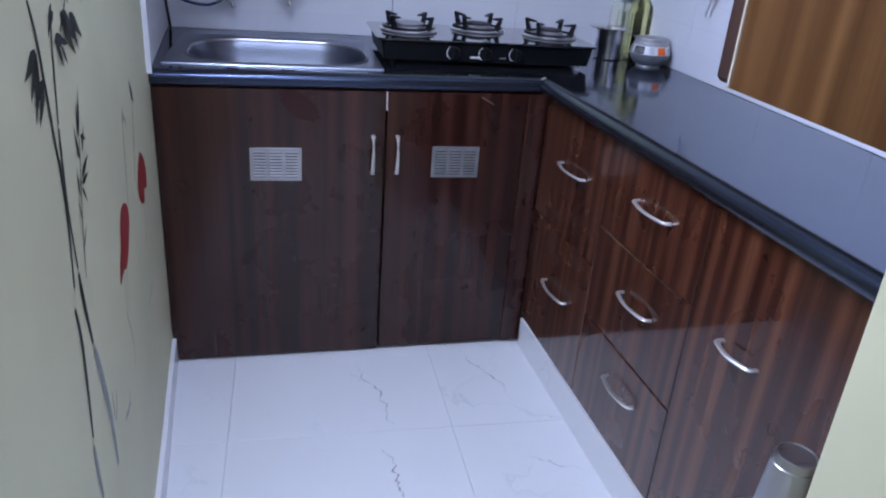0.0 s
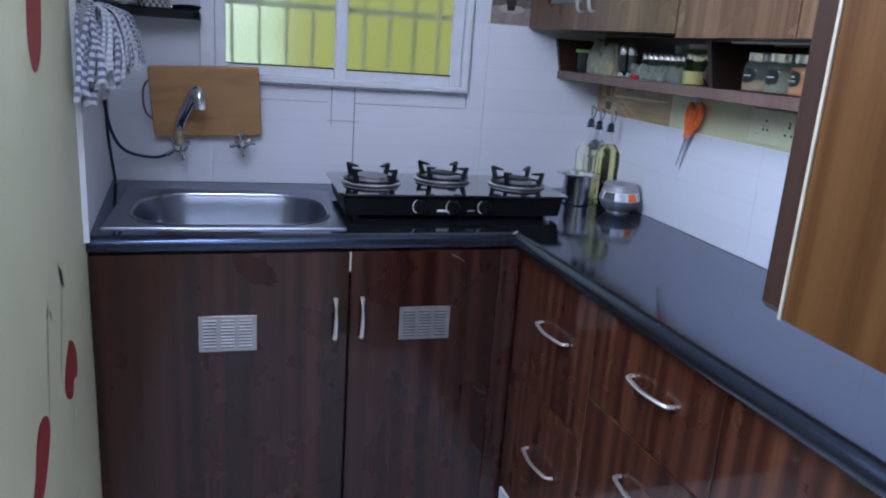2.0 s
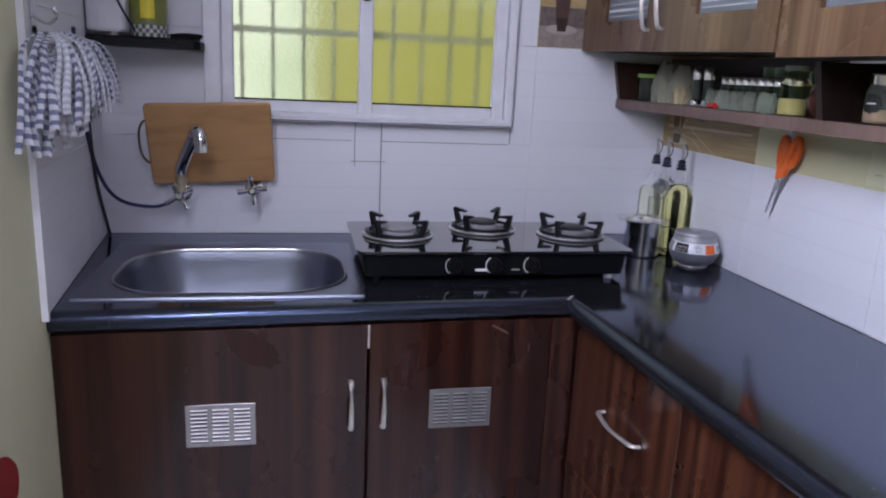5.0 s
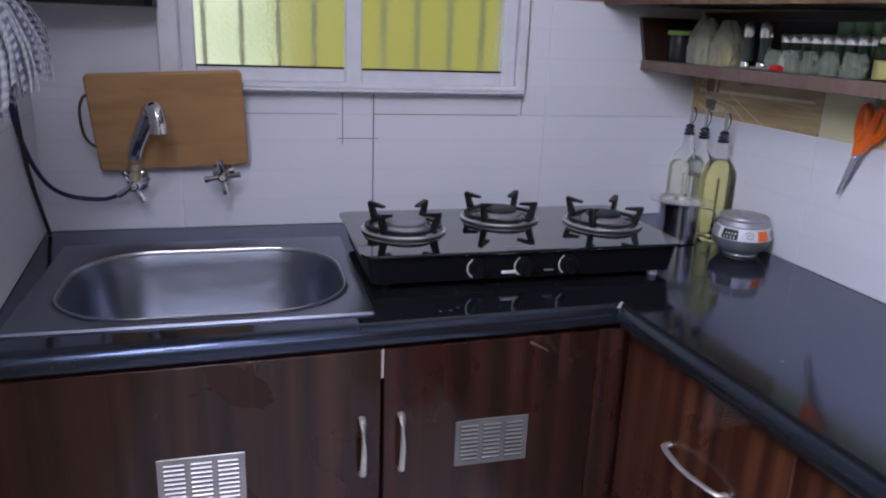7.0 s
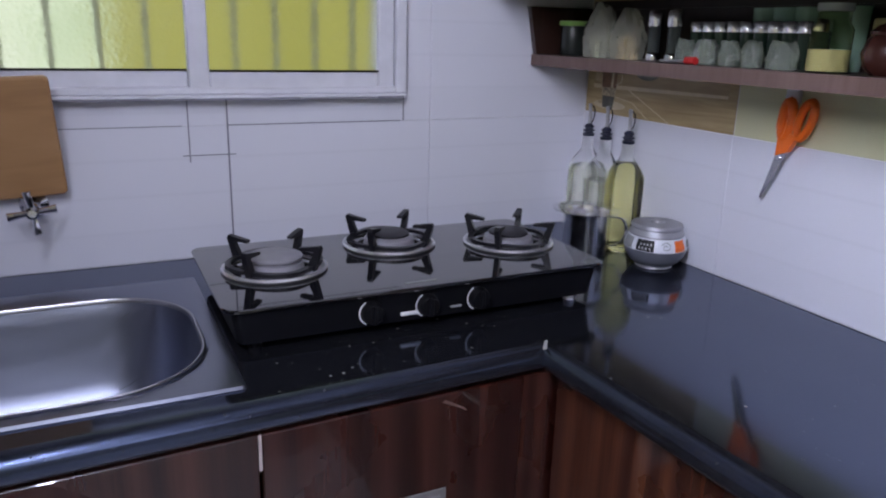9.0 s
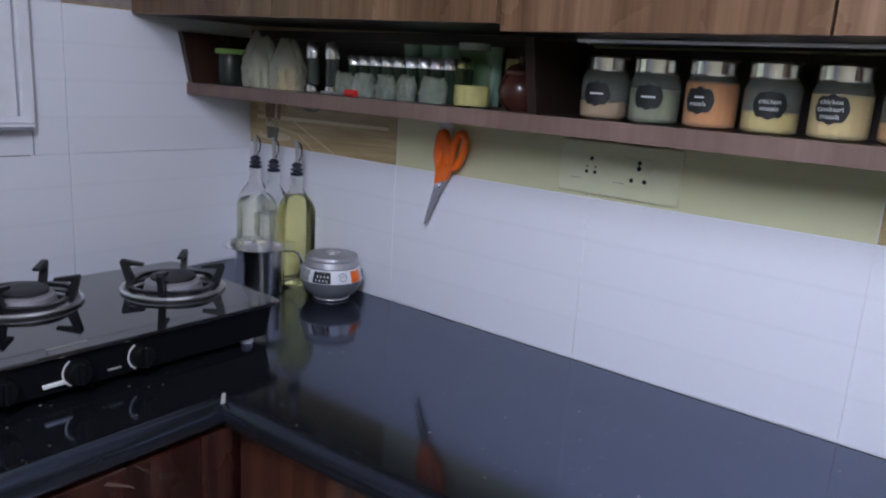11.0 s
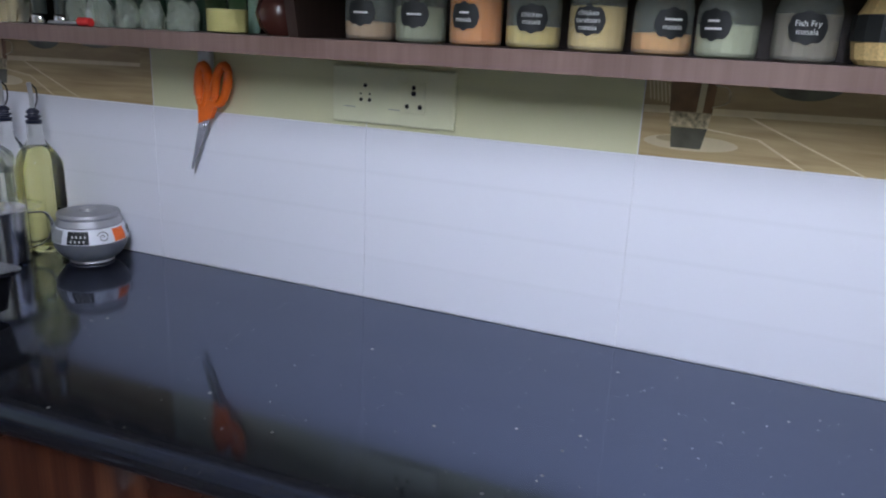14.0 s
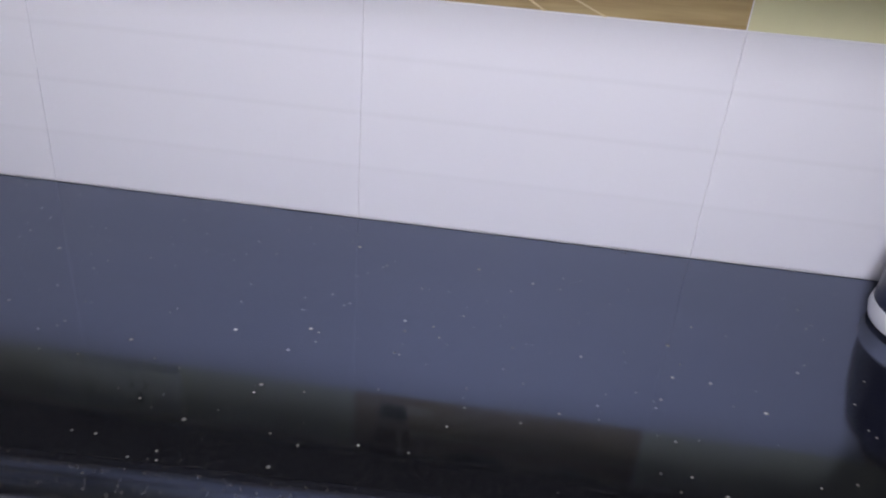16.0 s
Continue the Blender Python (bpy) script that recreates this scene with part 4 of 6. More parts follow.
part("check_print", checks, plain("pale_check_print", (0.55, 0.57, 0.55), 0.5), tub, "pale printed checks")
part("body", lathe([(0.044, 0.036), (0.046, 0.1), (0.047, 0.17), (0.044, 0.17), (0.043, 0.05)], 24), OLIVE, tub, smooth=True)
part("liner", lathe([(0.0, 0.05), (0.04, 0.05), (0.041, 0.18), (0.037, 0.182)], 20), YELLOW_PL, tub, smooth=True)
part("front_panel", loft([[(r * math.sin(radians(a)), -r * math.cos(radians(a)), z) for a in range(-14, 31, 6)] + [((r + 0.001) * math.sin(radians(a)), -(r + 0.001) * math.cos(radians(a)), z) for a in range(28, -15, -6)] for r, z in ((0.0455, 0.05), (0.047, 0.168))]), YELLOW_PL, tub, "bright yellow stripe")
knife = thing("kitchen_knife", "kitchen knife with a black handle lying on the shelf", "knife", (0.15, 3.02, 1.4065))
part("handle", tube([(-0.02, 0, 0.011), (0.015, -0.002, 0.013), (0.05, 0, 0.012), (0.056, 0, 0.01)], 0.0095, 8, flat=0.7, taper=lambda t: 0.8 + 0.3 * math.sin(3 * t)), BLACK, knife, smooth=True)
part("blade", prism([(-0.02, 0.006), (-0.02, 0.017), (-0.1, 0.015), (-0.12, 0.006)], 0.0015, "y", 0.03), BLADE, knife)
hook = thing("wall_hook", "steel wall hook above the checked cloth", "hook", (left_x(2.45), 2.45, 1.42))
part("plate", prism([(2.437, 1.395), (2.463, 1.395), (2.463, 1.46), (2.437, 1.46)], 0.003, "x", left_x(2.45) + 0.009), CHROME, hook, world=True)
part("prong", tube([(left_x(2.45) + 0.011, 2.45, 1.425), (left_x(2.45) + 0.035, 2.45, 1.412), (left_x(2.45) + 0.05, 2.45, 1.425), (left_x(2.45) + 0.045, 2.45, 1.44)], 0.003, 8), CHROME, hook, smooth=True, world=True)


def cloth_fold(parent, apex, end, bulge, width, material):
    """One hanging pleat: a crumpled strip from the hook, out and down."""
    apex, end = Vector(apex), Vector(end)
    side = Vector((end.y - apex.y, -(end.x - apex.x), 0))
    side = side.normalized() if side.length > 1e-4 else Vector((0, 1, 0))
    rows, bm = 15, bmesh.new()
    uvl = bm.loops.layers.uv.new("UVMap")
    grid = []
    for i in range(rows):
        t = i / (rows - 1)
        flat_dir = Vector((end.x - apex.x, end.y - apex.y, 0))
        p = apex + flat_dir * (1 - (1 - t) ** 2.1) + Vector((0, 0, (end.z - apex.z) * t ** 1.7 + bulge * math.sin(math.pi * min(1, t * 1.5)) * 0.5))
        p += side * 0.006 * math.sin(7 * t + bulge * 300) + Vector((0, 0, 0.002 * math.sin(19 * t)))
        w = width * (0.45 + 0.75 * t)
        row = []
        for k in range(7):
            a = math.pi * k / 6
            outw = Vector((flat_dir.x, flat_dir.y, 0.12)).normalized()
            row.append(bm.verts.new(p + side * w * math.cos(a) + outw * w * 0.9 * math.sin(a) * (1 + 0.25 * math.sin(9 * t + k))))
        grid.append(row)
    for i in range(rows - 1):
        for k in range(6):
            f = bm.faces.new((grid[i][k], grid[i][k + 1], grid[i + 1][k + 1], grid[i + 1][k]))
            for lo, (u, v) in zip(f.loops, ((k / 6, i), (k / 6 + 1 / 6, i), (k / 6 + 1 / 6, i + 1), (k / 6, i + 1))):
                lo[uvl].uv = (u, v / (rows - 1))
    ob = part("fold", bm, material, parent, smooth=True)
    return ob


cloth = thing("kitchen_cloth", "blue and white checked kitchen cloth bunched on a wall hook", "cloth", (0.0, 2.45, 1.2))
random.seed(4)
cx0 = left_x(2.45) + 0.04
for layer in range(3):
    for k in range(19):
        t = k / 18
        ey = -0.19 + 0.37 * t + random.uniform(-0.006, 0.006)
        ex = 0.005 + 0.11 * math.sin(math.pi * min(1, t * 0.62 + 0.05)) * (1 - 0.3 * layer) + 0.008 * layer
        ez = -0.19 + 0.05 * t + 0.03 * abs(t - 0.5) - 0.02 * layer + random.uniform(-0.02, 0.02) - (0.03 if k < 2 else 0)
        apex = (cx0 + 0.006 * layer, (t - 0.5) * 0.05, 0.192 - 0.02 * layer)
        dark_end = k < 3 or (k + 2 * layer) % 3 == 0
        cloth_fold(cloth, apex, (cx0 - 0.03 + ex, ey * (1 - 0.2 * layer), 0.22 + ez), random.uniform(0.012, 0.03), random.uniform(0.0045, 0.0075), CLOTH if dark_end else CLOTH_W)

# ---------------------------------------------------------------- upper cabinets
UX = 1.282


def upper_door(cab, ya, yb, zb, zt, pane, handle_y):
    """A laminate frame door with an etched glass panel between the y and z of pane."""
    g = 0.0018
    p1, p0, q0, q1 = pane
    bm = bmesh.new()
    for a, b, lo, hi in ((yb + g, ya - g, zb, q0), (yb + g, ya - g, q1, zt), (p1, ya - g, q0, q1), (yb + g, p0, q0, q1)):
        y_lo, y_hi = min(a, b), max(a, b)
        box(UX, UX + 0.019, y_lo, y_hi, lo, hi, bm=bm)
    bmesh.ops.remove_doubles(bm, verts=bm.verts, dist=0.00001)
    d = part("door", bm, LIGHT_LAM, cab, world=True)
    gp = part("glass_panel", box(UX + 0.01, UX + 0.013, p0 - 0.003, p1 + 0.003, q0 - 0.003, q1 + 0.003), ETCHED, d, "etched glass with white lines", world=True)
    for z_off, th in ((0.012, 0.0025), (0.024, 0.007), (0.042, 0.003)):
        part("etched_line", box(UX + 0.0085, UX + 0.0097, p0 + 0.008, p1 - 0.008, q0 + z_off, q0 + z_off + th), ETCH_LINE, d, world=True)
    yc = (p0 + p1) / 2
    for s in (-0.06, 0.0, 0.06):
        part("etched_block", box(UX + 0.0085, UX + 0.0096, yc + s - 0.018, yc + s + 0.018, q0 + 0.055, q0 + 0.09, 0.0), ETCH_LINE, d, world=True)
    if handle_y is not None:
        bow_handle(d, (UX, handle_y, zb + 0.05), (UX, handle_y, zb + 0.18), (-0.024, 0, 0))
    return d


def upper_cabinet(ya, yb, zb, drop, doors, label):
    c = thing("wall_cabinet", label, "cabinet", (1.43, (ya + yb) / 2, zb), group="upper cabinets on the side wall")
    zt = zb + 0.66
    for nm, q in (("side_panel", (UX + 0.0195, XR - 0.001, yb + 0.002, yb + 0.018, zb + 0.002, zt)), ("side_panel", (UX + 0.0195, XR - 0.001, ya - 0.018, ya - 0.002, zb + 0.002, zt)),
                  ("bottom_panel", (UX + 0.0195, XR - 0.001, yb + 0.018, ya - 0.018, zb + 0.001, zb + 0.018)), ("top_panel", (UX + 0.0195, XR - 0.001, yb + 0.018, ya - 0.018, zt - 0.018, zt)),
                  ("back_panel", (XR - 0.012, XR - 0.001, yb + 0.018, ya - 0.018, zb + 0.018, zt - 0.018)), ("inner_shelf", (UX + 0.04, XR - 0.012, yb + 0.018, ya - 0.018, zb + 0.32, zb + 0.335))):
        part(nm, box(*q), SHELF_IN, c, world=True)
    for a, b, pane, hy in doors:
        upper_door(c, a, b, zb, zt, (pane[0], pane[1], zb + 0.078, zt - 0.09), hy)
    c.matrix_basis = c.matrix_basis @ pose(0, 0, 0, drop, 0, 0)
    return c


upper_cabinet(YB - 0.004, 2.196, 1.431, 1.0, [(YB - 0.004, 2.662, (2.97, 2.715), 2.7), (2.662, 2.196, (2.49, 2.268), 2.624)], "walnut laminate wall cabinet with etched glass doors")
upper_cabinet(2.192, 1.385, 1.413, 0.0, [(2.192, 1.795, (2.09, 1.87), None), (1.795, 1.385, (1.7, 1.48), None)], "walnut laminate wall cabinet with glass doors")
upper_cabinet(1.381, PART_Y + 0.22, 1.413, 0.0, [(1.381, PART_Y + 0.22, (1.33, 1.23), None)], "narrow walnut laminate wall cabinet with glass door")

# ---------------------------------------------------------------- spice shelf under them
spice = thing("spice_shelf", "dark open spice shelf with a mauve front edge", "shelf", (1.49, 2.1, 1.285))
S_TOP = 1.304
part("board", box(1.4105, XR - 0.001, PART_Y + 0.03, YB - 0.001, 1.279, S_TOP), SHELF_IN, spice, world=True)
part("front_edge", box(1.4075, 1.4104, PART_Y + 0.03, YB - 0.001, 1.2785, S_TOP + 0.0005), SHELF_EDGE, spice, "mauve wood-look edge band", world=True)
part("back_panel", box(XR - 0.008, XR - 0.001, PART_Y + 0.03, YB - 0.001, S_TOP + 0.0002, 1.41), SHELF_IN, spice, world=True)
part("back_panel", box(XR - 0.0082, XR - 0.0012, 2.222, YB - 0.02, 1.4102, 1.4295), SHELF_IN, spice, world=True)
for ys, lab in ((YB - 0.018, "slanting dark end panel"), (2.205, "slanting dark divider"), (PART_Y + 0.04, "dark end panel")):
    part("divider", prism([(1.411, S_TOP + 0.0002), (XR - 0.009, S_TOP + 0.0002), (XR - 0.009, 1.412), (1.388, 1.412)], 0.016, "y", ys), SHELF_IN if ys < 3 else EDGE_DARK, spice, lab, world=True)
part("light_batten", box(1.395, 1.41, 1.42, 2.14, 1.4085, 1.4128, 0.001), WHITE_PL, spice, "white batten under the cabinets", world=True)


def letters(parent, text, size, m):
    cu = bpy.data.curves.new("writing", "FONT")
    cu.body, cu.size, cu.align_x, cu.align_y, cu.extrude = text, size, "CENTER", "CENTER", 0.0001
    tmp = bpy.data.objects.new("writing", cu)
    me = bpy.data.meshes.new_from_object(tmp)
    bpy.data.objects.remove(tmp)
    me.materials.append(CHALK)
    ob = new("writing", me)
    ob.parent, ob.matrix_basis = parent, m
    return ob


def spice_jar(x, y, fill, level, turn, lines, label):
    """A faceted glass jar with a steel lid, a chalk label and spice in it."""
    j = thing("spice_jar", label, "jar", (x, y, S_TOP + 0.0008), turn, group="labelled spice jars on the shelf")
    prof = [(0.03, 0.0), (0.034, 0.003), (0.0348, 0.01), (0.0348, 0.055), (0.032, 0.063), (0.03, 0.067), (0.03, 0.071)]
    glass_ob = part("jar", lathe(prof, 20, cap=(True, False)), JAR_GLASS, j, smooth=True)
    glass_ob.visible_shadow = False
    part("spice", lathe([(0.029, 0.0025), (0.0325, 0.006), (0.0332, 0.01), (0.0332, level), (0.0, level + 0.002)], 18), SPICES[fill], j)
    part("lid", lathe([(0.0312, 0.068), (0.0318, 0.07), (0.0318, 0.086), (0.0305, 0.089), (0.0, 0.0892)], 44), MUG_STEEL, j, "bright steel lid")
    lab = bmesh.new()
    R = 0.0352
    cols = 16
    grid = []
    for i in range(cols + 1):
        a = radians(-34 + 68 * i / cols)
        s = abs(i - cols / 2) / (cols / 2)
        half = 0.0165 * (max(0.0, 1 - s ** 2.6) ** 0.5) * (1 + 0.09 * math.cos(9 * s)) + 0.0004
        grid.append([(-R * math.cos(a), R * math.sin(a), 0.036 - half), (-R * math.cos(a), R * math.sin(a), 0.036 + half)])
    for a, b in zip(grid, grid[1:]):
        lab.faces.new([lab.verts.new(p) for p in (a[0], a[1], b[1], b[0])])
    bmesh.ops.remove_doubles(lab, verts=lab.verts, dist=0.00001)
    lb = part("chalk_label", lab, LABEL, j, "black chalkboard label")
    for i, text in enumerate(lines):
        z = 0.036 + (len(lines) - 1) * 0.0042 - i * 0.0084
        if text.startswith("-"):
            part("writing_bar", box(-R - 0.0006, -R + 0.0004, -0.0035 * len(text), 0.003 * len(text), z - 0.0012, z + 0.0012), CHALK, lb)
        else:
            letters(lb, text, 0.0085, Matrix.Translation((-R - 0.0007, 0, z)) @ pose(0, 0, 0, 90, 0, -90))
    return j


JX = 1.478
for y, fill, level, turn, lines, label in (
        (2.132, "brown", 0.024, 6, ["---"], "glass jar of brown spice with steel lid and chalk label"),
        (2.054, "green", 0.045, 8, ["---"], "glass jar of grey-green spice with steel lid and chalk label"),
        (1.974, "orange", 0.058, -7, ["--", "masala"], "glass jar of orange spice with steel lid and chalk label"),
        (1.896, "yellow", 0.026, 12, ["chicken", "masala"], "glass jar of yellow spice labelled chicken masala"),
        (1.815, "sand", 0.052, -6, ["chicken", "tandoori", "masala"], "glass jar of sandy spice labelled chicken tandoori masala"),
        (1.737, "rust", 0.024, 25, ["---", "masala"], "glass jar of rusty orange spice with steel lid and chalk label"),
        (1.664, "pale", 0.036, -24, ["--", "---"], "glass jar of pale spice with steel lid and chalk label"),
        (1.582, "grey", 0.05, 0, ["Fish Fry", "masala"], "glass jar of grey spice labelled fish fry masala")):
    spice_jar(JX, y, fill, level, turn, lines, label)
last = thing("pickle_jar", "dark-labelled ribbed glass jar of tan powder", "jar", (JX, 1.498, S_TOP + 0.0008))
part("jar", lathe([(0.03, 0), (0.036, 0.006), (0.04, 0.03), (0.038, 0.05), (0.03, 0.066), (0.029, 0.074)], 16), SPICES["sand"], last)
part("label_band", lathe([(0.0405, 0.024), (0.0412, 0.036), (0.04, 0.052)], 16, cap=(False, False)), LABEL, last)
part("writing_bar", box(-0.0424, -0.0412, -0.012, 0.012, 0.037, 0.0395), CHALK, last)
part("lid", lathe([(0.031, 0.072), (0.031, 0.088), (0.0, 0.09)], 20), STEEL, last, smooth=True)

# things in the other bay
g_jar = thing("lidded_jar", "dark jar with a lime green lid", "jar", (1.475, 3.055, S_TOP + 0.0008))
part("jar", lathe([(0.026, 0), (0.029, 0.004), (0.029, 0.06), (0.027, 0.066)], 20), plain("smoky_plastic", (0.03, 0.035, 0.03), 0.2), g_jar, smooth=True)
part("lid", lathe([(0.0325, 0.0665), (0.033, 0.069), (0.033, 0.075), (0.031, 0.077), (0.0, 0.0772)], 24), GREEN_PL, g_jar, "lime green lid", smooth=True)


def crumpled(h, wx, wy, seed, pinch=0.55, n=30, rows=14):
    """A crumpled upright bag: a lumpy skin that narrows to a gathered top."""
    lp = []
    for k in range(rows):
        t = k / (rows - 1)
        fat = (0.92 + 0.1 * math.sin(math.pi * t)) * (1 - pinch * (max(0, t - 0.45) / 0.55) ** 1.6)
        ringp = []
        for i in range(n):
            a = 2 * math.pi * i / n
            q = Vector((math.cos(a) * 2.2, math.sin(a) * 2.2, t * 3.0 + seed * 5.1))
            ridge = 1 - abs(noise.noise(q * 0.9)) * 0.5 + 0.1 * noise.noise(q * 2.6)
            ringp.append((wx * fat * ridge * math.cos(a), wy * (fat * ridge * math.sin(a) + 0.3 * t * noise.noise(Vector((seed * 3.7, t * 1.5, 0.4)))), h * t * (1 + 0.12 * t * noise.noise(q * 0.7)) + (0.005 * noise.noise(q * 2) if 0 < k else 0)))
        lp.append(ringp)
    return loft(lp)


def poly_bag(y, h, w, label, fill):
    b = thing("plastic_bag", label, "bag", (1.468, y, S_TOP + 0.0008), random.uniform(-15, 15))
    ob = part("film", crumpled(h, 0.034, w, y, 0.55), POLY, b, "crinkled milky polythene", smooth=True)
    ob.visible_shadow = False
    part("contents", crumpled(h * 0.5, 0.022, w * 0.62, y + 3, 0.8, 14, 7), SPICES[fill], b)


poly_bag(2.937, 0.11, 0.054, "crinkled clear plastic bag of dried spice", "pale")
poly_bag(2.848, 0.1, 0.042, "smaller crinkled clear plastic bag of dried spice", "sand")
for y in (2.775, 2.72):
    s = thing("salt_shaker", "glass shaker with a chrome cap and foot", "shaker", (1.475, y, S_TOP + 0.0008), group="pair of shakers")
    part("foot", lathe([(0.015, 0), (0.0155, 0.012), (0.013, 0.016)], 16), CHROME, s, smooth=True)
    part("glass", lathe([(0.0125, 0.016), (0.0125, 0.066)], 16), plain("smoky_glass", (0.05, 0.06, 0.055), 0.08), s, smooth=True)
    part("cap", lathe([(0.0145, 0.066), (0.015, 0.068), (0.015, 0.09), (0.012, 0.097), (0.0, 0.099)], 18), MUG_STEEL, s, "chrome cap", smooth=True)
for k in range(10):
    s = thing("small_jar", "small dark jar with a chrome cap", "jar", (1.505, 2.69 - 0.0305 * k, S_TOP + 0.0008), group="row of small capped jars")
    part("jar", lathe([(0.0125, 0), (0.0135, 0.003), (0.0135, 0.058)], 12), plain("dark_green_glass", (0.02, 0.04, 0.025), 0.12) if k == 0 else bpy.data.materials["dark_green_glass"], s, smooth=True)
    part("cap", lathe([(0.0142, 0.058), (0.0142, 0.074), (0.0125, 0.077), (0.0, 0.0772)], 14), MUG_STEEL, s, "chrome cap", smooth=True)
for k, (y, w) in enumerate(((2.664, 0.027), (2.61, 0.026), (2.556, 0.027), (2.505, 0.024), (2.445, 0.031))):
    p = thing("spice_packet", "small crumpled pale spice packet", "packet", (1.455, y, S_TOP + 0.0008), random.uniform(-25, 25), group="spice packets")
    part("packet", crumpled(0.042, 0.018, w, 7.7 + k, 0.22, 22, 9), PACKET, p, smooth=True)
red_t = thing("red_capped_tube", "slim grey tube with a red cap lying on the shelf", "tube", (1.43, 2.62, S_TOP + 0.0062))
part("tube", tube([(0, 0.08, -0.0022), (0, 0.01, -0.0022)], 0.003, 10), ALU, red_t, smooth=True)
part("cap", tube([(0, 0.012, 0.0008), (0, -0.012, 0.0008)], 0.0068, 12), plain("red_plastic", (0.6, 0.03, 0.03), 0.35), red_t, "red cap", smooth=True)
ghee = thing("oil_jar", "tall clear jar half full of yellow oil", "jar", (1.465, 2.368, S_TOP + 0.0008))
part("jar", lathe([(0.029, 0), (0.0305, 0.004), (0.0305, 0.036), (0.0302, 0.064), (0.024, 0.074), (0.0235, 0.09)], 20), glass("yellowish_glass", (0.86, 0.86, 0.66), 0.04, 1.12), ghee, smooth=True).visible_shadow = False
part("oil", lathe([(0.028, 0.002), (0.029, 0.005), (0.029, 0.034), (0.0, 0.0345)], 18), plain("thick_oil", (0.48, 0.44, 0.2), 0.25), ghee, smooth=True)
part("lid", lathe([(0.026, 0.09), (0.026, 0.1015), (0.0, 0.102)], 20), plain("clear_lid", (0.35, 0.38, 0.34), 0.2), ghee, smooth=True)
pkt = thing("flour_packet", "pale yellow paper packet behind the jars", "packet", (1.535, 2.318, S_TOP + 0.0008))
part("packet", box(-0.012, 0.012, -0.028, 0.028, 0.0, 0.082, 0.004, 2), plain("pale_yellow_paper", (0.5, 0.45, 0.22), 0.6), pkt)
mpot = thing("clay_pot", "small dark brown glazed clay pot with lid", "pot", (1.465, 2.272, S_TOP + 0.0008))
part("pot", lathe([(0.02, 0), (0.031, 0.012), (0.036, 0.03), (0.03, 0.05), (0.025, 0.056)], 22), BROWN_POT, mpot, smooth=True)
part("lid", lathe([(0.028, 0.0565), (0.028, 0.061), (0.018, 0.07), (0.006, 0.074), (0.007, 0.084), (0.0, 0.087)], 20), BROWN_POT, mpot, smooth=True)
TUMBLER = glass("green_tumbler_plastic", (0.66, 0.95, 0.76), 0.18, 1.2)
TUMBLER.node_tree.nodes["Principled BSDF"].inputs["Transmission Weight"].default_value = 0.55
for k in range(5):
    g = thing("plastic_tumbler", "translucent green plastic tumbler at the back of the shelf", "tumbler", (1.5455, 2.39 + 0.045 * k, S_TOP + 0.0008), group="row of green tumblers")
    part("cup", lathe([(0.016, 0.0), (0.0172, 0.003), (0.0188, 0.05), (0.0208, 0.098), (0.0212, 0.1), (0.02, 0.1), (0.018, 0.05), (0.016, 0.006), (0.0, 0.005)], 18, cap=(True, False)), TUMBLER, g, smooth=True)
    part("rim", lathe([(0.0209, 0.0965), (0.0216, 0.098), (0.0212, 0.1005), (0.0204, 0.1)], 18, cap=(False, False)), TUMBLER, g, smooth=True)

# ---------------------------------------------------------------- scissors and sockets
sc = thing("kitchen_scissors", "orange-handled scissors hanging on the tiles", "scissors", (XR - 0.02, 2.51, 1.17))


def ring_bar(cy, cz, ry, rz, r, tilt):
    pts = []
    for i in range(13):
        a = 2 * math.pi * i / 12
        u, v = ry * math.cos(a), rz * math.sin(a)
        pts.append((XR - 0.021, cy + u * math.cos(tilt) - v * math.sin(tilt), cz + u * math.sin(tilt) + v * math.cos(tilt)))
    return tube(pts, r, 8, per=2)


part("handle_ring", ring_bar(2.509, 1.215, 0.0105, 0.033, 0.0085, 0.06), ORANGE, sc, "orange plastic finger loop", smooth=True, world=True)
part("handle_ring", ring_bar(2.471, 1.218, 0.0125, 0.033, 0.0078, 0.28), ORANGE, sc, "orange plastic finger loop", smooth=True, world=True)
part("shank", prism([(2.518, 1.192), (2.478, 1.192), (2.494, 1.16), (2.519, 1.15)], 0.011, "x", XR - 0.027), ORANGE, sc, world=True)
part("blade", prism([(2.52, 1.156), (2.505, 1.158), (2.541, 1.066), (2.544, 1.067)], 0.0022, "x", XR - 0.0225), BLADE, sc, world=True)
part("blade", prism([(2.511, 1.156), (2.497, 1.156), (2.537, 1.072), (2.54, 1.075)], 0.0022, "x", XR - 0.0255), BLADE, sc, world=True)
part("pivot", tube([(XR - 0.028, 2.511, 1.147), (XR - 0.018, 2.511, 1.147)], 0.004, 10, per=1), CHROME, sc, world=True)
sc.location.y -= 0.011
nail = tagged(part("adhesive_hook", box(XR - 0.012, XR - 0.0005, 2.489, 2.517, 1.243, 1.275, 0.003, 2), WHITE_PL), "small white adhesive wall hook holding the scissors", "hook")

so = thing("power_socket", "cream double power socket plate on the tiles", "socket", (XR, 2.142, 1.22))
part("plate", box(XR - 0.008, XR - 0.0002, 2.036, 2.249, 1.176, 1.264, 0.003, 2), CREAM_PL, so, world=True)
for y0, y1 in ((2.084, 2.128),):
    part("module", box(XR - 0.0105, XR - 0.0082, y0 + 0.0005, y1 - 0.0005, 1.197, 1.244, 0.0008), CREAM_PL, so, world=True)
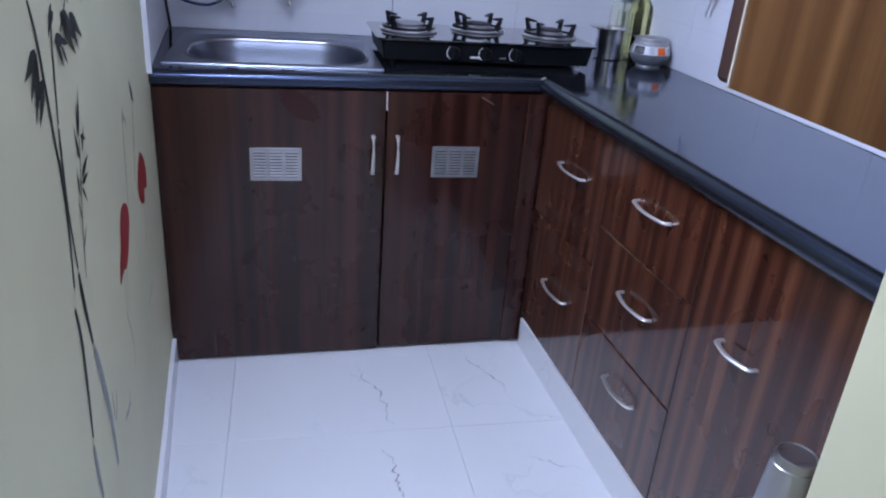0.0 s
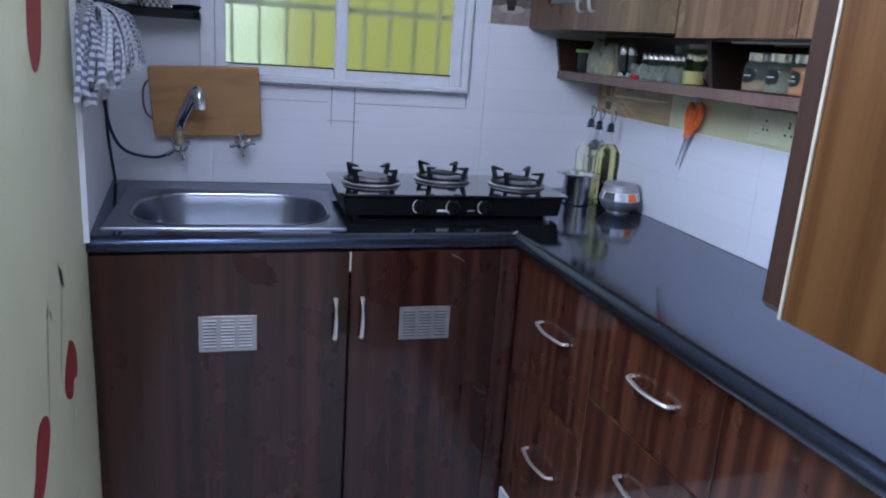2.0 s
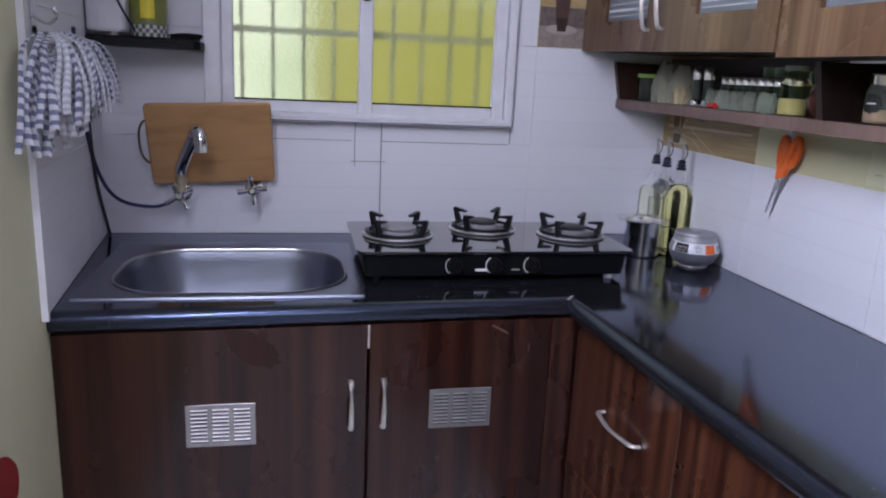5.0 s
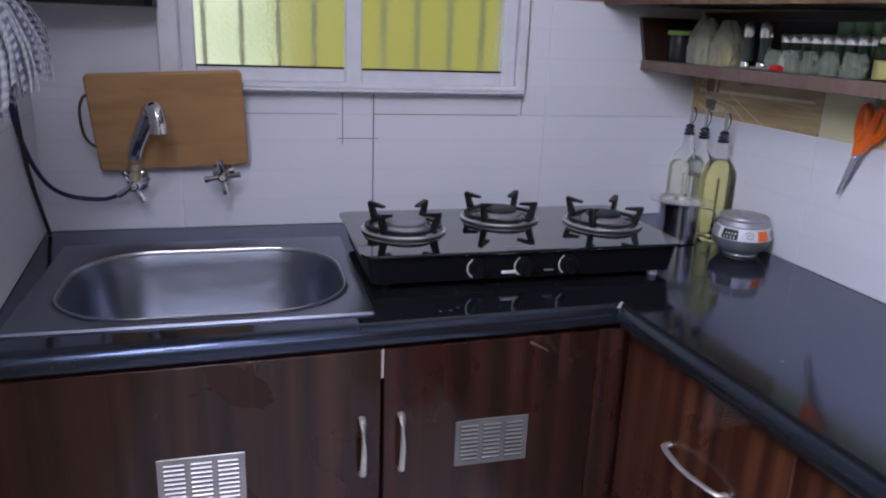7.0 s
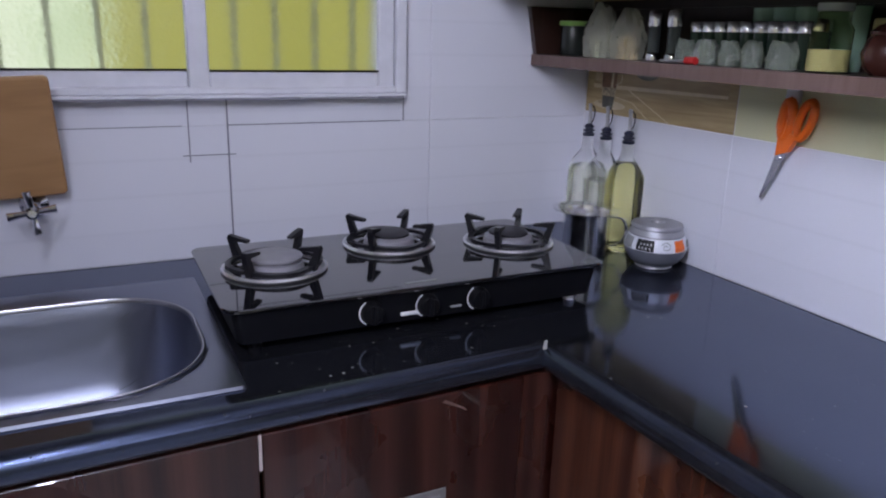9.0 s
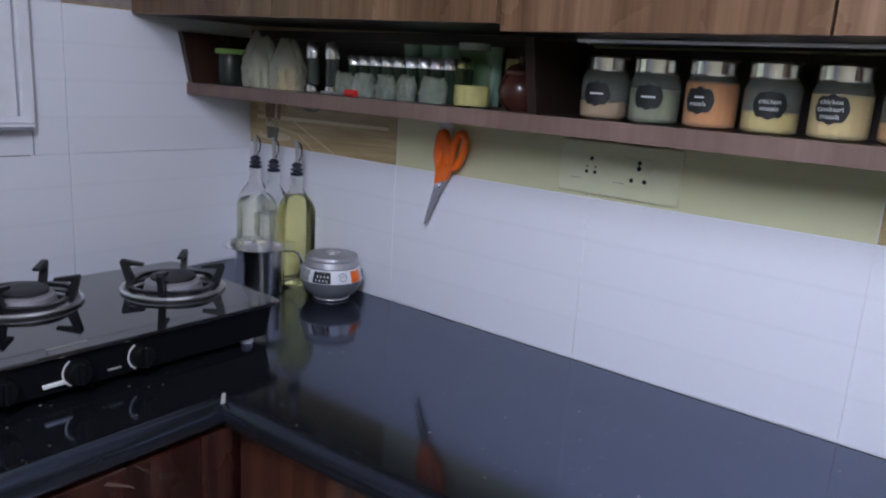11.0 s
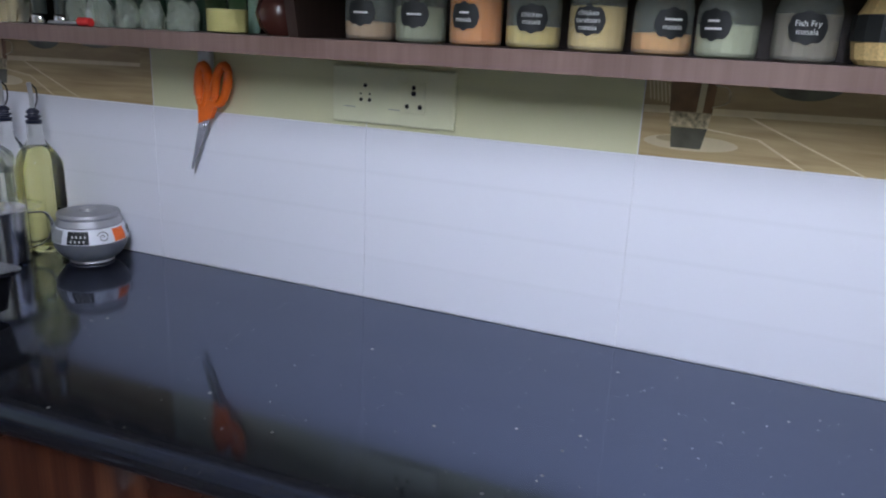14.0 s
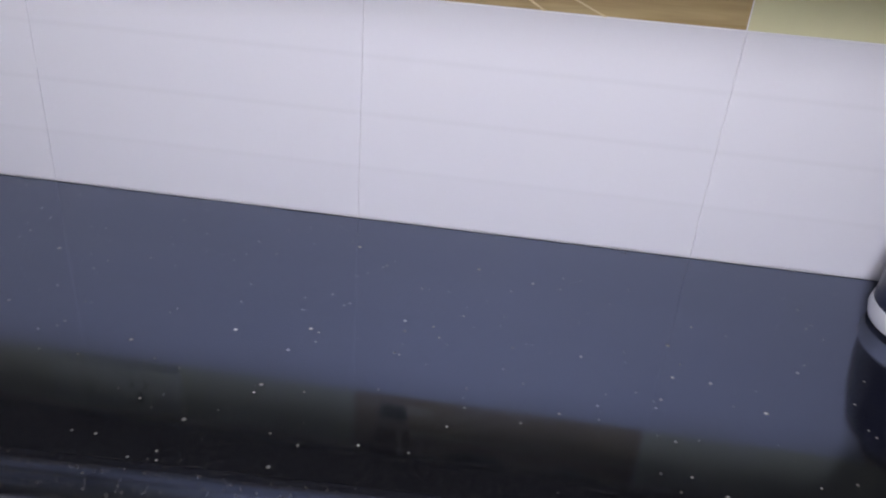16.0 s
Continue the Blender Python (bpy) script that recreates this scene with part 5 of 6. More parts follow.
for py, pz, rr in ((2.188, 1.235, 0.0032), (2.1955, 1.213, 0.003), (2.1805, 1.213, 0.003), (2.196, 1.222, 0.0016), (2.18, 1.222, 0.0016), (2.104, 1.2365, 0.0036), (2.104, 1.228, 0.0042), (2.115, 1.208, 0.0036), (2.093, 1.208, 0.0036)):
    part("socket_hole", tube([(XR - 0.01065, py, pz), (XR - 0.0098, py, pz)], rr, 10, per=1), DARKHOLE, so, world=True)
for y0 in (2.206, 2.127):
    part("switch_line", box(XR - 0.01065, XR - 0.0098, y0, y0 + 0.02, 1.2005, 1.2015), GREY_PRINT, so, world=True)

# ---------------------------------------------------------------- things on the worktop
def oil_bottle(x, y, material, label, level):
    b = thing("oil_bottle", label, "bottle", (x, y, TOP + 0.0006), group="oil bottles in the corner")
    def section(r, z):
        """Square with rounded corners low down, turning round towards the neck."""
        return round_rect(-r, r, -r, r, r * (0.36 if r > 0.031 else 0.99 if r < 0.024 else 0.7), z, 5)
    body = [(0.029, 0), (0.0328, 0.004), (0.0335, 0.012), (0.0335, 0.155), (0.0325, 0.172), (0.028, 0.19), (0.0195, 0.206), (0.014, 0.216), (0.0125, 0.236), (0.0138, 0.238), (0.0138, 0.246)]
    part("bottle", loft([section(r, z) for r, z in body]), BOTTLE, b, smooth=True).visible_shadow = False
    fill = [(r - 0.0016, z + 0.003) for r, z in body if z + 0.003 < level] + [(0.0295 if level < 0.175 else 0.0205, level)]
    if level < 0.16:
        fill[-1] = (0.0319, level)
    part("oil", loft([section(r, z) for r, z in fill]), material, b, smooth=True).visible_shadow = False
    part("stopper", lathe([(0.0118, 0.243), (0.0142, 0.246), (0.0142, 0.2495), (0.0095, 0.2505), (0.0095, 0.2535), (0.014, 0.2545), (0.014, 0.2575), (0.0095, 0.2585), (0.009, 0.262), (0.012, 0.263), (0.011, 0.267), (0.005, 0.272)], 14), PLUG, b, "dark pourer stopper", smooth=True)
    part("pourer", tube([(0, 0, 0.268), (0.0005, 0, 0.29), (-0.001, 0.001, 0.318)], 0.0042, 8), ALU, b, "thin metal pouring spout", smooth=True)
    part("cap_loop", tube([(0.004, 0, 0.27), (0.014, 0.003, 0.285), (0.014, 0.003, 0.305), (0.002, 0, 0.315)], 0.0014, 6), BLACK, b, smooth=True)
    return b


oil_bottle(1.497, 2.994, OIL_PALE, "clear glass oil bottle of pale oil with pourer", 0.172)
oil_bottle(1.495, 2.926, OIL_PALE, "clear glass oil bottle with pourer, part full", 0.15)
oil_bottle(1.503, 2.857, OIL, "clear glass bottle of yellow oil with pourer", 0.199)

mug = thing("steel_mug", "polished steel mug with a flared rim and handle", "mug", (1.407, 2.859, TOP + 0.0005))
part("cup", lathe([(0.045, 0), (0.049, 0.004), (0.05, 0.085), (0.052, 0.096), (0.075, 0.103), (0.0755, 0.1045), (0.051, 0.0995), (0.048, 0.085), (0.0475, 0.006), (0.0, 0.005)], 36, cap=(True, False)), MUG_STEEL, mug, smooth=True)
part("handle", tube([(0.043, -0.026, 0.086), (0.066, -0.042, 0.084), (0.075, -0.048, 0.056), (0.062, -0.04, 0.028), (0.042, -0.026, 0.02)], 0.0045, 8, flat=0.5), MUG_STEEL, mug, smooth=True)

handi = thing("serving_pot", "round grey serving pot with lid and painted orange band", "pot", (1.5, 2.735, TOP + 0.0005))
part("foot", lathe([(0.043, 0.0), (0.045, 0.002), (0.044, 0.005)], 28), ALU, handi, smooth=True)
part("bowl", lathe([(0.044, 0.005), (0.058, 0.014), (0.07, 0.03), (0.0745, 0.046)], 32), GREY_EN, handi, smooth=True)
part("band", lathe([(0.0747, 0.046), (0.0735, 0.056), (0.068, 0.07), (0.0645, 0.074)], 32, cap=(False, False)), WHITE_PL, handi, "white painted band", smooth=True)


def band_patch(a0, a1, material, name, z0=0.0475, z1=0.0715, label=""):
    prof = [(0.0752, 0.0475), (0.0742, 0.056), (0.0696, 0.0665), (0.0672, 0.0715)]
    pts = [(r, z) for r, z in prof if z0 - 1e-6 <= z <= z1 + 1e-6]
    bm = bmesh.new()
    grid = [[bm.verts.new((r * math.cos(radians(a0 + (a1 - a0) * i / 8)), r * math.sin(radians(a0 + (a1 - a0) * i / 8)), z)) for r, z in pts] for i in range(9)]
    for a, b in zip(grid, grid[1:]):
        for k in range(len(pts) - 1):
            bm.faces.new((a[k], a[k + 1], b[k + 1], b[k]))
    return part(name, bm, material, handi, label)


band_patch(192, 226, LABEL, "painted_panel", label="black painted panel with white marks")
band_patch(266, 292, ORANGE, "painted_panel", label="orange painted panel")
band_patch(150, 182, GREY_PRINT, "painted_panel", label="grey painted panel")
for ca in (248, 308):
    u = Vector((math.cos(radians(ca)), math.sin(radians(ca)), 0))
    t = Vector((-u.y, u.x, 0))
    spiral = [u * (0.0745 - 0.0025 * (0.5 + 0.5 * math.sin(a))) + t * (0.0025 + 0.0011 * a) * math.cos(a) + Vector((0, 0, 0.0595 + (0.0022 + 0.001 * a) * math.sin(a))) for a in [k * 0.6 for k in range(16)]]
    part("painted_spiral", tube([tuple(p) for p in spiral], 0.0011, 5, per=1), GREY_PRINT, handi)
for q in range(4):
    for row in range(2):
        a = radians(199 + 6.5 * q + 2 * row)
        rr, zc = 0.0752 - 0.0026 * row, 0.0535 + 0.0085 * row
        part("painted_mark", box(rr * math.cos(a) - 0.0008, rr * math.cos(a) + 0.0008, rr * math.sin(a) - 0.0014, rr * math.sin(a) + 0.0014, zc - 0.002, zc + 0.0022), CHALK, handi)
part("lid", lathe([(0.0645, 0.0742), (0.066, 0.077), (0.063, 0.082), (0.06, 0.088), (0.0625, 0.093), (0.06, 0.098), (0.035, 0.1015), (0.02, 0.1), (0.0, 0.1)], 32, cap=(True, False)), plain("worn_aluminium", (0.42, 0.42, 0.44), 0.5, 0.55), handi, "dull aluminium lid", smooth=True)
part("knob", lathe([(0.018, 0.1003), (0.016, 0.104), (0.0, 0.106)], 20), ALU, handi, smooth=True)

for piece in handi.children:
    piece.data.transform(Matrix.Diagonal((0.88, 0.88, 0.95, 1)))

mixer = thing("mixer_grinder", "navy mixer grinder with a white base ring", "mixer", (1.452, 1.062, TOP + 0.0005))
part("base_ring", lathe([(0.07, 0), (0.082, 0.004), (0.085, 0.016), (0.083, 0.026)], 32), WHITE_PL, mixer, "white base ring", smooth=True)
part("body", lathe([(0.082, 0.026), (0.081, 0.05), (0.074, 0.1), (0.064, 0.14), (0.05, 0.155)], 32), NAVY, mixer, smooth=True)
part("dial", tube([(-0.076, 0.0, 0.075), (-0.094, 0.0, 0.075)], 0.02, 18, per=1), ALU, mixer, "grey speed dial", smooth=True)
part("coupler", lathe([(0.04, 0.155), (0.038, 0.175), (0.0, 0.178)], 24), BLACK, mixer, smooth=True)

# ---------------------------------------------------------------- hanging cupboard by the doorway and the steel vessel
cup = thing("hanging_cupboard", "tan wood-laminate hanging cupboard with a white beaded edge", "cupboard", (1.0, 1.06, 1.132))
part("carcass", prism([(0.802, 0.825), (0.8745, 0.825), (0.8745, PART_Y + 0.0015), (1.2, PART_Y + 0.0015), (1.2, 1.1615), (0.802, 1.1615)], 1.168, "z", 1.132), TAN_LAM, cup, world=True)
part("beading", box(0.8, 1.2, 1.162, 1.1655, 1.1315, 2.3), plain("cream_beading", (0.5, 0.43, 0.33), 0.6), cup, "pale edge beading", world=True)
part("door", loft([[(x, y, z) for x, y, z in ((0.803, y, 1.14), (0.808, y, 1.134), (1.2, y, 1.134), (1.2, y, 2.3), (0.803, y, 2.3))] for y in (1.166, 1.193)]), EDGE_DARK, cup, "dark-edged cupboard door", world=True)

can = thing("steel_water_pot", "brushed steel water pot with an upturned steel tumbler on it", "water pot", (1.02, 1.13, 0))
part("pot", lathe([(0.06, 0.0005), (0.075, 0.004), (0.083, 0.03), (0.083, 0.44), (0.075, 0.48), (0.05, 0.5), (0.0, 0.502)], 32), STEEL, can, smooth=True)
part("tumbler", lathe([(0.046, 0.5025), (0.0465, 0.506), (0.039, 0.512), (0.0335, 0.6), (0.0325, 0.611), (0.0305, 0.613), (0.03, 0.622), (0.0285, 0.6255), (0.0265, 0.6262), (0.0255, 0.6245), (0.0, 0.624)], 28, cap=(False, False)), STEEL, can, "upturned steel tumbler", smooth=True)

# ---------------------------------------------------------------- printed bamboo and flowers on the cream wall
def wall_pt(y, z, off=0.0008):
    return (left_x(y) + off, y, z)


def stroke(parent, name, pts, width, material, label=""):
    """A flat painted stroke on the wall through (y, z) points, tapering at the ends."""
    P = [Vector((0, a, b)) for a, b in pts]
    path = smooth_path([tuple(p) for p in P], 6) if len(P) > 2 else P
    a, b = [], []
    for i, p in enumerate(path):
        d = (path[min(i + 1, len(path) - 1)] - path[max(i - 1, 0)]).normalized()
        nrm = Vector((0, -d.z, d.y))
        t = i / (len(path) - 1)
        w = width * (width and (0.55 + 0.45 * math.sin(math.pi * min(1, max(0.04, t)) ** 0.8)))
        a.append(p + nrm * w / 2)
        b.append(p - nrm * w / 2)
    bm = bmesh.new()
    va = [bm.verts.new(wall_pt(p.y, p.z)) for p in a]
    vb = [bm.verts.new(wall_pt(p.y, p.z)) for p in b]
    for i in range(len(va) - 1):
        bm.faces.new((va[i], va[i + 1], vb[i + 1], vb[i]))
    return part(name, bm, material, parent, label, world=True)


decal = thing("bamboo_decal", "black printed bamboo stalks and leaves on the cream wall", "wall decal", wall_pt(1.2, 0.9))
flower = thing("flower_decal", "red printed flowers on thin stems on the cream wall", "wall decal", wall_pt(1.75, 0.8))


def leaf(y0, z0, y1, z1, fat):
    """A pointed leaf from its base to its tip, widest a third of the way along."""
    d = Vector((0, y1 - y0, z1 - z0))
    nrm = Vector((0, -d.z, d.y)) * fat * 0.5
    base = Vector((0, y0, z0))
    side = [(0.0, 0.06), (0.12, 0.55), (0.3, 1.0), (0.5, 0.85), (0.75, 0.42), (1.0, 0.02)]
    ring_pts = [base + d * t + nrm * w for t, w in side] + [base + d * t - nrm * w * 0.9 for t, w in side[::-1]]
    bm = bmesh.new()
    bm.faces.new([bm.verts.new(wall_pt(q.y, q.z, 0.0012)) for q in ring_pts])
    return part("leaf", bm, BLACK_PRINT, decal, world=True)


def petal(outline):
    """A flat rounded petal on the wall inside a few (y, z) corners."""
    ring_pts = smooth_path([(0, a, b) for a, b in outline + outline[:1]], 4)[:-1]
    bm = bmesh.new()
    bm.faces.new([bm.verts.new(wall_pt(q[1], q[2])) for q in ring_pts])
    return part("petal", bm, RED, flower, "red painted petal", world=True)


stroke(decal, "stalk", [(1.272, 1.176), (1.289, 1.137), (1.296, 1.09), (1.304, 1.028), (1.311, 0.978), (1.311, 0.91), (1.296, 0.833)], 0.0105, BLACK_PRINT)
stroke(decal, "stalk", [(1.282, 0.81), (1.292, 0.757), (1.286, 0.68), (1.276, 0.619)], 0.0133, BLACK_PRINT)
stroke(decal, "stalk", [(1.272, 0.608), (1.275, 0.568), (1.285, 0.508)], 0.0168, GREY_PRINT)
stroke(decal, "stalk", [(1.376, 1.155), (1.358, 1.111), (1.347, 1.073), (1.335, 1.029)], 0.0084, BLACK_PRINT)
stroke(decal, "stalk", [(1.334, 1.024), (1.326, 0.984), (1.321, 0.924), (1.329, 0.844)], 0.0112, BLACK_PRINT)
stroke(decal, "stalk", [(1.328, 0.837), (1.338, 0.781), (1.355, 0.717)], 0.0147, BLACK_PRINT)
stroke(decal, "stalk", [(1.358, 0.708), (1.382, 0.644), (1.407, 0.548), (1.413, 0.459)], 0.0224, GREY_PRINT)
stroke(decal, "twig", [(1.454, 1.006), (1.432, 0.955), (1.406, 0.906), (1.384, 0.856), (1.371, 0.81)], 0.004, BLACK_PRINT)
stroke(decal, "twig", [(1.412, 1.122), (1.456, 1.146), (1.491, 1.17), (1.525, 1.189), (1.562, 1.212)], 0.005, BLACK_PRINT)
for y0, z0, y1, z1 in [(1.276, 1.125, 1.212, 1.104), (1.279, 1.122, 1.228, 1.081), (1.278, 1.121, 1.24, 1.056), (1.292, 1.089, 1.247, 1.049), (1.29, 1.09, 1.239, 1.073), (1.286, 1.092, 1.302, 1.083), (1.425, 1.143, 1.516, 1.096), (1.425, 1.141, 1.495, 1.081), (1.379, 1.118, 1.413, 1.081), (1.372, 1.118, 1.435, 1.11), (1.383, 1.16, 1.343, 1.126), (1.389, 1.15, 1.353, 1.136)]:
    leaf(y0, z0, y1, z1, 0.3)
for y0, z0, y1, z1 in [(1.533, 1.305, 1.639, 1.263), (1.527, 1.305, 1.608, 1.258), (1.521, 1.305, 1.577, 1.256), (1.516, 1.305, 1.545, 1.262), (1.51, 1.305, 1.517, 1.272)]:
    leaf(y0, z0, y1, z1, 0.2)
for y0, z0, y1, z1 in [(1.56, 1.208, 1.603, 1.226), (1.543, 1.207, 1.563, 1.227), (1.555, 1.211, 1.625, 1.196), (1.536, 1.185, 1.613, 1.173), (1.554, 1.182, 1.577, 1.137), (1.502, 1.173, 1.541, 1.149), (1.505, 1.212, 1.472, 1.166), (1.48, 1.136, 1.555, 1.094), (1.48, 1.134, 1.521, 1.081), (1.461, 1.168, 1.485, 1.146), (1.446, 1.171, 1.446, 1.149), (1.412, 1.112, 1.45, 1.103), (1.407, 1.107, 1.436, 1.079)]:
    leaf(y0, z0, y1, z1, 0.26)
for y0, z0, y1, z1 in [(1.442, 0.987, 1.476, 1.044), (1.437, 0.983, 1.447, 1.03), (1.429, 0.955, 1.413, 1.009), (1.452, 0.982, 1.485, 0.968), (1.448, 0.96, 1.483, 0.99), (1.428, 0.933, 1.489, 0.946), (1.424, 0.924, 1.474, 0.924), (1.419, 0.92, 1.444, 0.891), (1.4, 0.915, 1.399, 0.955), (1.392, 0.885, 1.386, 0.916), (1.381, 0.849, 1.413, 0.868)]:
    leaf(y0, z0, y1, z1, 0.2)
stroke(flower, "stem", [(1.864, 0.902), (1.85, 0.857), (1.835, 0.8), (1.815, 0.727)], 0.0045, BLACK_PRINT)
stroke(flower, "stem", [(1.686, 0.67), (1.673, 0.615), (1.664, 0.587), (1.697, 0.518), (1.691, 0.459)], 0.0045, GREY_PRINT)
stroke(flower, "stem", [(1.719, 0.656), (1.705, 0.61), (1.688, 0.572)], 0.003, GREY_PRINT)
stroke(flower, "stem", [(2.038, 0.905), (2.0, 0.831), (1.962, 0.757), (1.972, 0.706)], 0.0045, BLACK_PRINT)
stroke(flower, "stem", [(2.061, 0.653), (2.06, 0.597), (2.032, 0.556)], 0.004, GREY_PRINT)
stroke(flower, "stem", [(2.071, 0.448), (1.978, 0.436)], 0.006, GREY_PRINT)
for y0, z0, y1, z1 in [(1.861, 0.889, 1.878, 0.918), (1.886, 0.896, 1.9, 0.87), (2.033, 0.888, 2.007, 0.941), (2.015, 0.927, 2.056, 0.877)]:
    leaf(y0, z0, y1, z1, 0.3)
petal([(1.766, 0.766), (1.724, 0.768), (1.698, 0.748), (1.676, 0.715), (1.649, 0.695), (1.631, 0.665), (1.685, 0.668), (1.719, 0.656), (1.765, 0.674), (1.813, 0.714), (1.803, 0.746)])
petal([(2.071, 0.768), (2.007, 0.742), (1.984, 0.707), (2.014, 0.672), (2.073, 0.65), (2.096, 0.672), (2.145, 0.663), (2.157, 0.702), (2.116, 0.746)])
petal([(1.904, 1.413), (1.883, 1.365), (1.88, 1.317), (1.898, 1.283), (1.934, 1.275), (1.974, 1.293), (2.003, 1.332), (2.021, 1.42)])
stroke(decal, "grass_blade", [(1.432, 0.529), (1.436, 0.558), (1.436, 0.581)], 0.006, GREY_PRINT)
stroke(decal, "grass_blade", [(1.441, 0.522), (1.461, 0.537), (1.469, 0.562)], 0.006, GREY_PRINT)
stroke(decal, "grass_blade", [(1.521, 0.462), (1.568, 0.455), (1.595, 0.474)], 0.006, GREY_PRINT)
stroke(decal, "grass_blade", [(1.532, 0.465), (1.597, 0.446)], 0.005, GREY_PRINT)

# ---------------------------------------------------------------- lamps out of view
tl = thing("tube_light", "lit white tube light on the cream wall", "lamp", wall_pt(TUBE_Y, TUBE_Z))
part("batten", box(left_x(TUBE_Y) - 0.01, left_x(TUBE_Y) + 0.05, TUBE_Y - 0.6, TUBE_Y + 0.6, TUBE_Z - 0.02, TUBE_Z + 0.02, 0.004), WHITE_PL, tl, world=True)
part("tube", tube([(left_x(TUBE_Y) + 0.062, TUBE_Y - 0.57, TUBE_Z), (left_x(TUBE_Y) + 0.062, TUBE_Y + 0.57, TUBE_Z)], 0.008, 10, per=1), TUBE_ON, tl, world=True)
hl = thing("ceiling_light", "lit white ceiling batten light in the hall", "lamp", (0.75, -0.75, CEIL_Z))
part("batten", box(0.2, 1.3, -0.9, -0.6, CEIL_Z - 0.05, CEIL_Z - 0.001, 0.006), WHITE_PL, hl, world=True)

# ---------------------------------------------------------------- scratches, pencil lines and veins
part("scratch", prism([(0.862, 0.822), (0.868, 0.825), (0.9, 0.806), (0.904, 0.8), (0.895, 0.806)], 0.0006, "y", door_y(0.88) - 0.0006), plain("pale_scratch", (0.13, 0.075, 0.06), 0.7), d_r, "pale scratch in the laminate", world=True)
marks = thing("pencil_marks", "faint grey pencil lines on the white tiles", "marks", (0.65, YB - 0.0005, 1.1))
PENCIL = plain("pencil_grey", (0.24, 0.24, 0.28), 0.8)
for q in ((0.611, 0.6135, 1.082, 1.206), (0.599, 0.703, 1.0945, 1.0965), (0.687, 0.6905, 0.9, 1.208), (0.231, 0.6, 1.1545, 1.156), (0.69, 1.07, 1.154, 1.1562), (1.0755, 1.0775, 1.156, 1.208)):
    part("line", box(q[0], q[1], YB - 0.0006, YB - 0.0001, q[2], q[3]), PENCIL, marks, world=True)
random.seed(5)
for seg in range(14):
    xa = 0.25 + seg * 0.058
    part("sealant_line", box(xa, xa + 0.06, 3.0892, 3.0898, 1.2085 + random.uniform(-0.001, 0.001), 1.2115 + random.uniform(-0.0005, 0.0015)), PENCIL, marks, world=True)


def vein(p0, p1, w, seed):
    """A meandering dark vein printed in the marble floor."""
    rnd = random.Random(seed)
    p0, p1 = Vector((*p0, 0)), Vector((*p1, 0))
    d = (p1 - p0)
    nrm = Vector((-d.y, d.x, 0)).normalized()
    n, off, bm, rows = 26, 0.0, bmesh.new(), []
    for k in range(n + 1):
        off = off * 0.86 + rnd.uniform(-0.009, 0.009)
        c = p0 + d * k / n + nrm * off
        hw = 0.75 * w * (0.2 + rnd.random() ** 2) * math.sin(math.pi * (k + 0.6) / (n + 1.2))
        rows.append((bm.verts.new((c.x - nrm.x * hw, c.y - nrm.y * hw, 0.0006)), bm.verts.new((c.x + nrm.x * hw, c.y + nrm.y * hw, 0.0006))))
    for a, b in zip(rows, rows[1:]):
        bm.faces.new((a[0], a[1], b[1], b[0]))
    part("vein", bm, VEIN, floor, world=True)


VEIN = plain("grey_marble_vein", (0.52, 0.52, 0.55), 0.3, grain=0.35, size=90)
for k, (a, b, w) in enumerate((((0.52, 2.36), (0.6, 2.05), 0.0042), ((0.555, 1.965), (0.6, 1.74), 0.005), ((0.85, 2.43), (0.965, 2.14), 0.004), ((0.5, 2.33), (0.55, 2.24), 0.002), ((0.92, 1.9), (1.06, 1.82), 0.003), ((0.34, 1.7), (0.45, 1.4), 0.004), ((0.7, 1.3), (0.8, 1.0), 0.004))):
    vein(a, b, w, 40 + k)

# ---------------------------------------------------------------- tiles, last
rows_b = [(0.866, 1.155), (1.155, 1.445), (1.445, 1.735), (1.735, 2.025), (2.025, 2.315), (2.315, 2.6)]
cols_b = [(left_x(YB) + 0.004, 0.231), (0.231, 0.688), (0.688, 1.143), (1.143, XR)]
for z0, z1 in rows_b:
    for u0, u1 in cols_b:
        rects = [(u0, u1, max(z0, TOP + 0.001), z1)]
        if z0 == 1.155 and u1 < 1.2 and u0 > 0:
            rects = [(u0, u1, 1.155, 1.2095)] + ([(u0, u1, 1.21, z1)])
            if u0 > 0.6:
                rects = [(0.688, 1.0765, 1.155, 1.2095), (1.0775, 1.143, 1.155, z1)]
            else:
                rects = [(0.231, 0.612, 1.155, 1.2095), (0.612, 0.686, 1.155, 1.2095)]
        for w0, w1, v0, v1 in cut_rect(rects, (WIN[0] - 0.001, WIN[1] + 0.001, WIN[2] - 0.009, WIN[3] + 0.001)):
            if w1 - w0 > 0.012 and v1 - v0 > 0.012:
                photo_t = z0 == 1.445 and u0 > 1.1
                lay_tile(wall_back, pose((w0 + w1) / 2, YB + 0.008, (v0 + v1) / 2), w1 - w0, v1 - v0, PHOTO if photo_t else TILE_W)
cols_r = [(YB - 0.001, 2.635, 1), (2.635, 2.192, 0), (2.192, 1.764, 0), (1.764, 1.325, 1), (1.325, PART_Y + 0.001, 0)]
for y1, y0, photo_t in cols_r:
    for z0, z1, kind in ((TOP + 0.001, 1.168, "w"), (1.168, 1.456, "s"), (1.456, 1.744, "w"), (1.744, 2.032, "w"), (2.032, 2.32, "w"), (2.32, 2.6, "w")):
        material = TILE_W if kind == "w" else (PHOTO if photo_t else TILE_C)
        lay_tile(wall_right, pose(XR + (0.008 if kind == "w" else 0.0098), (y0 + y1) / 2, (z0 + z1) / 2, 0, 0, -90), y1 - y0, z1 - z0, material)
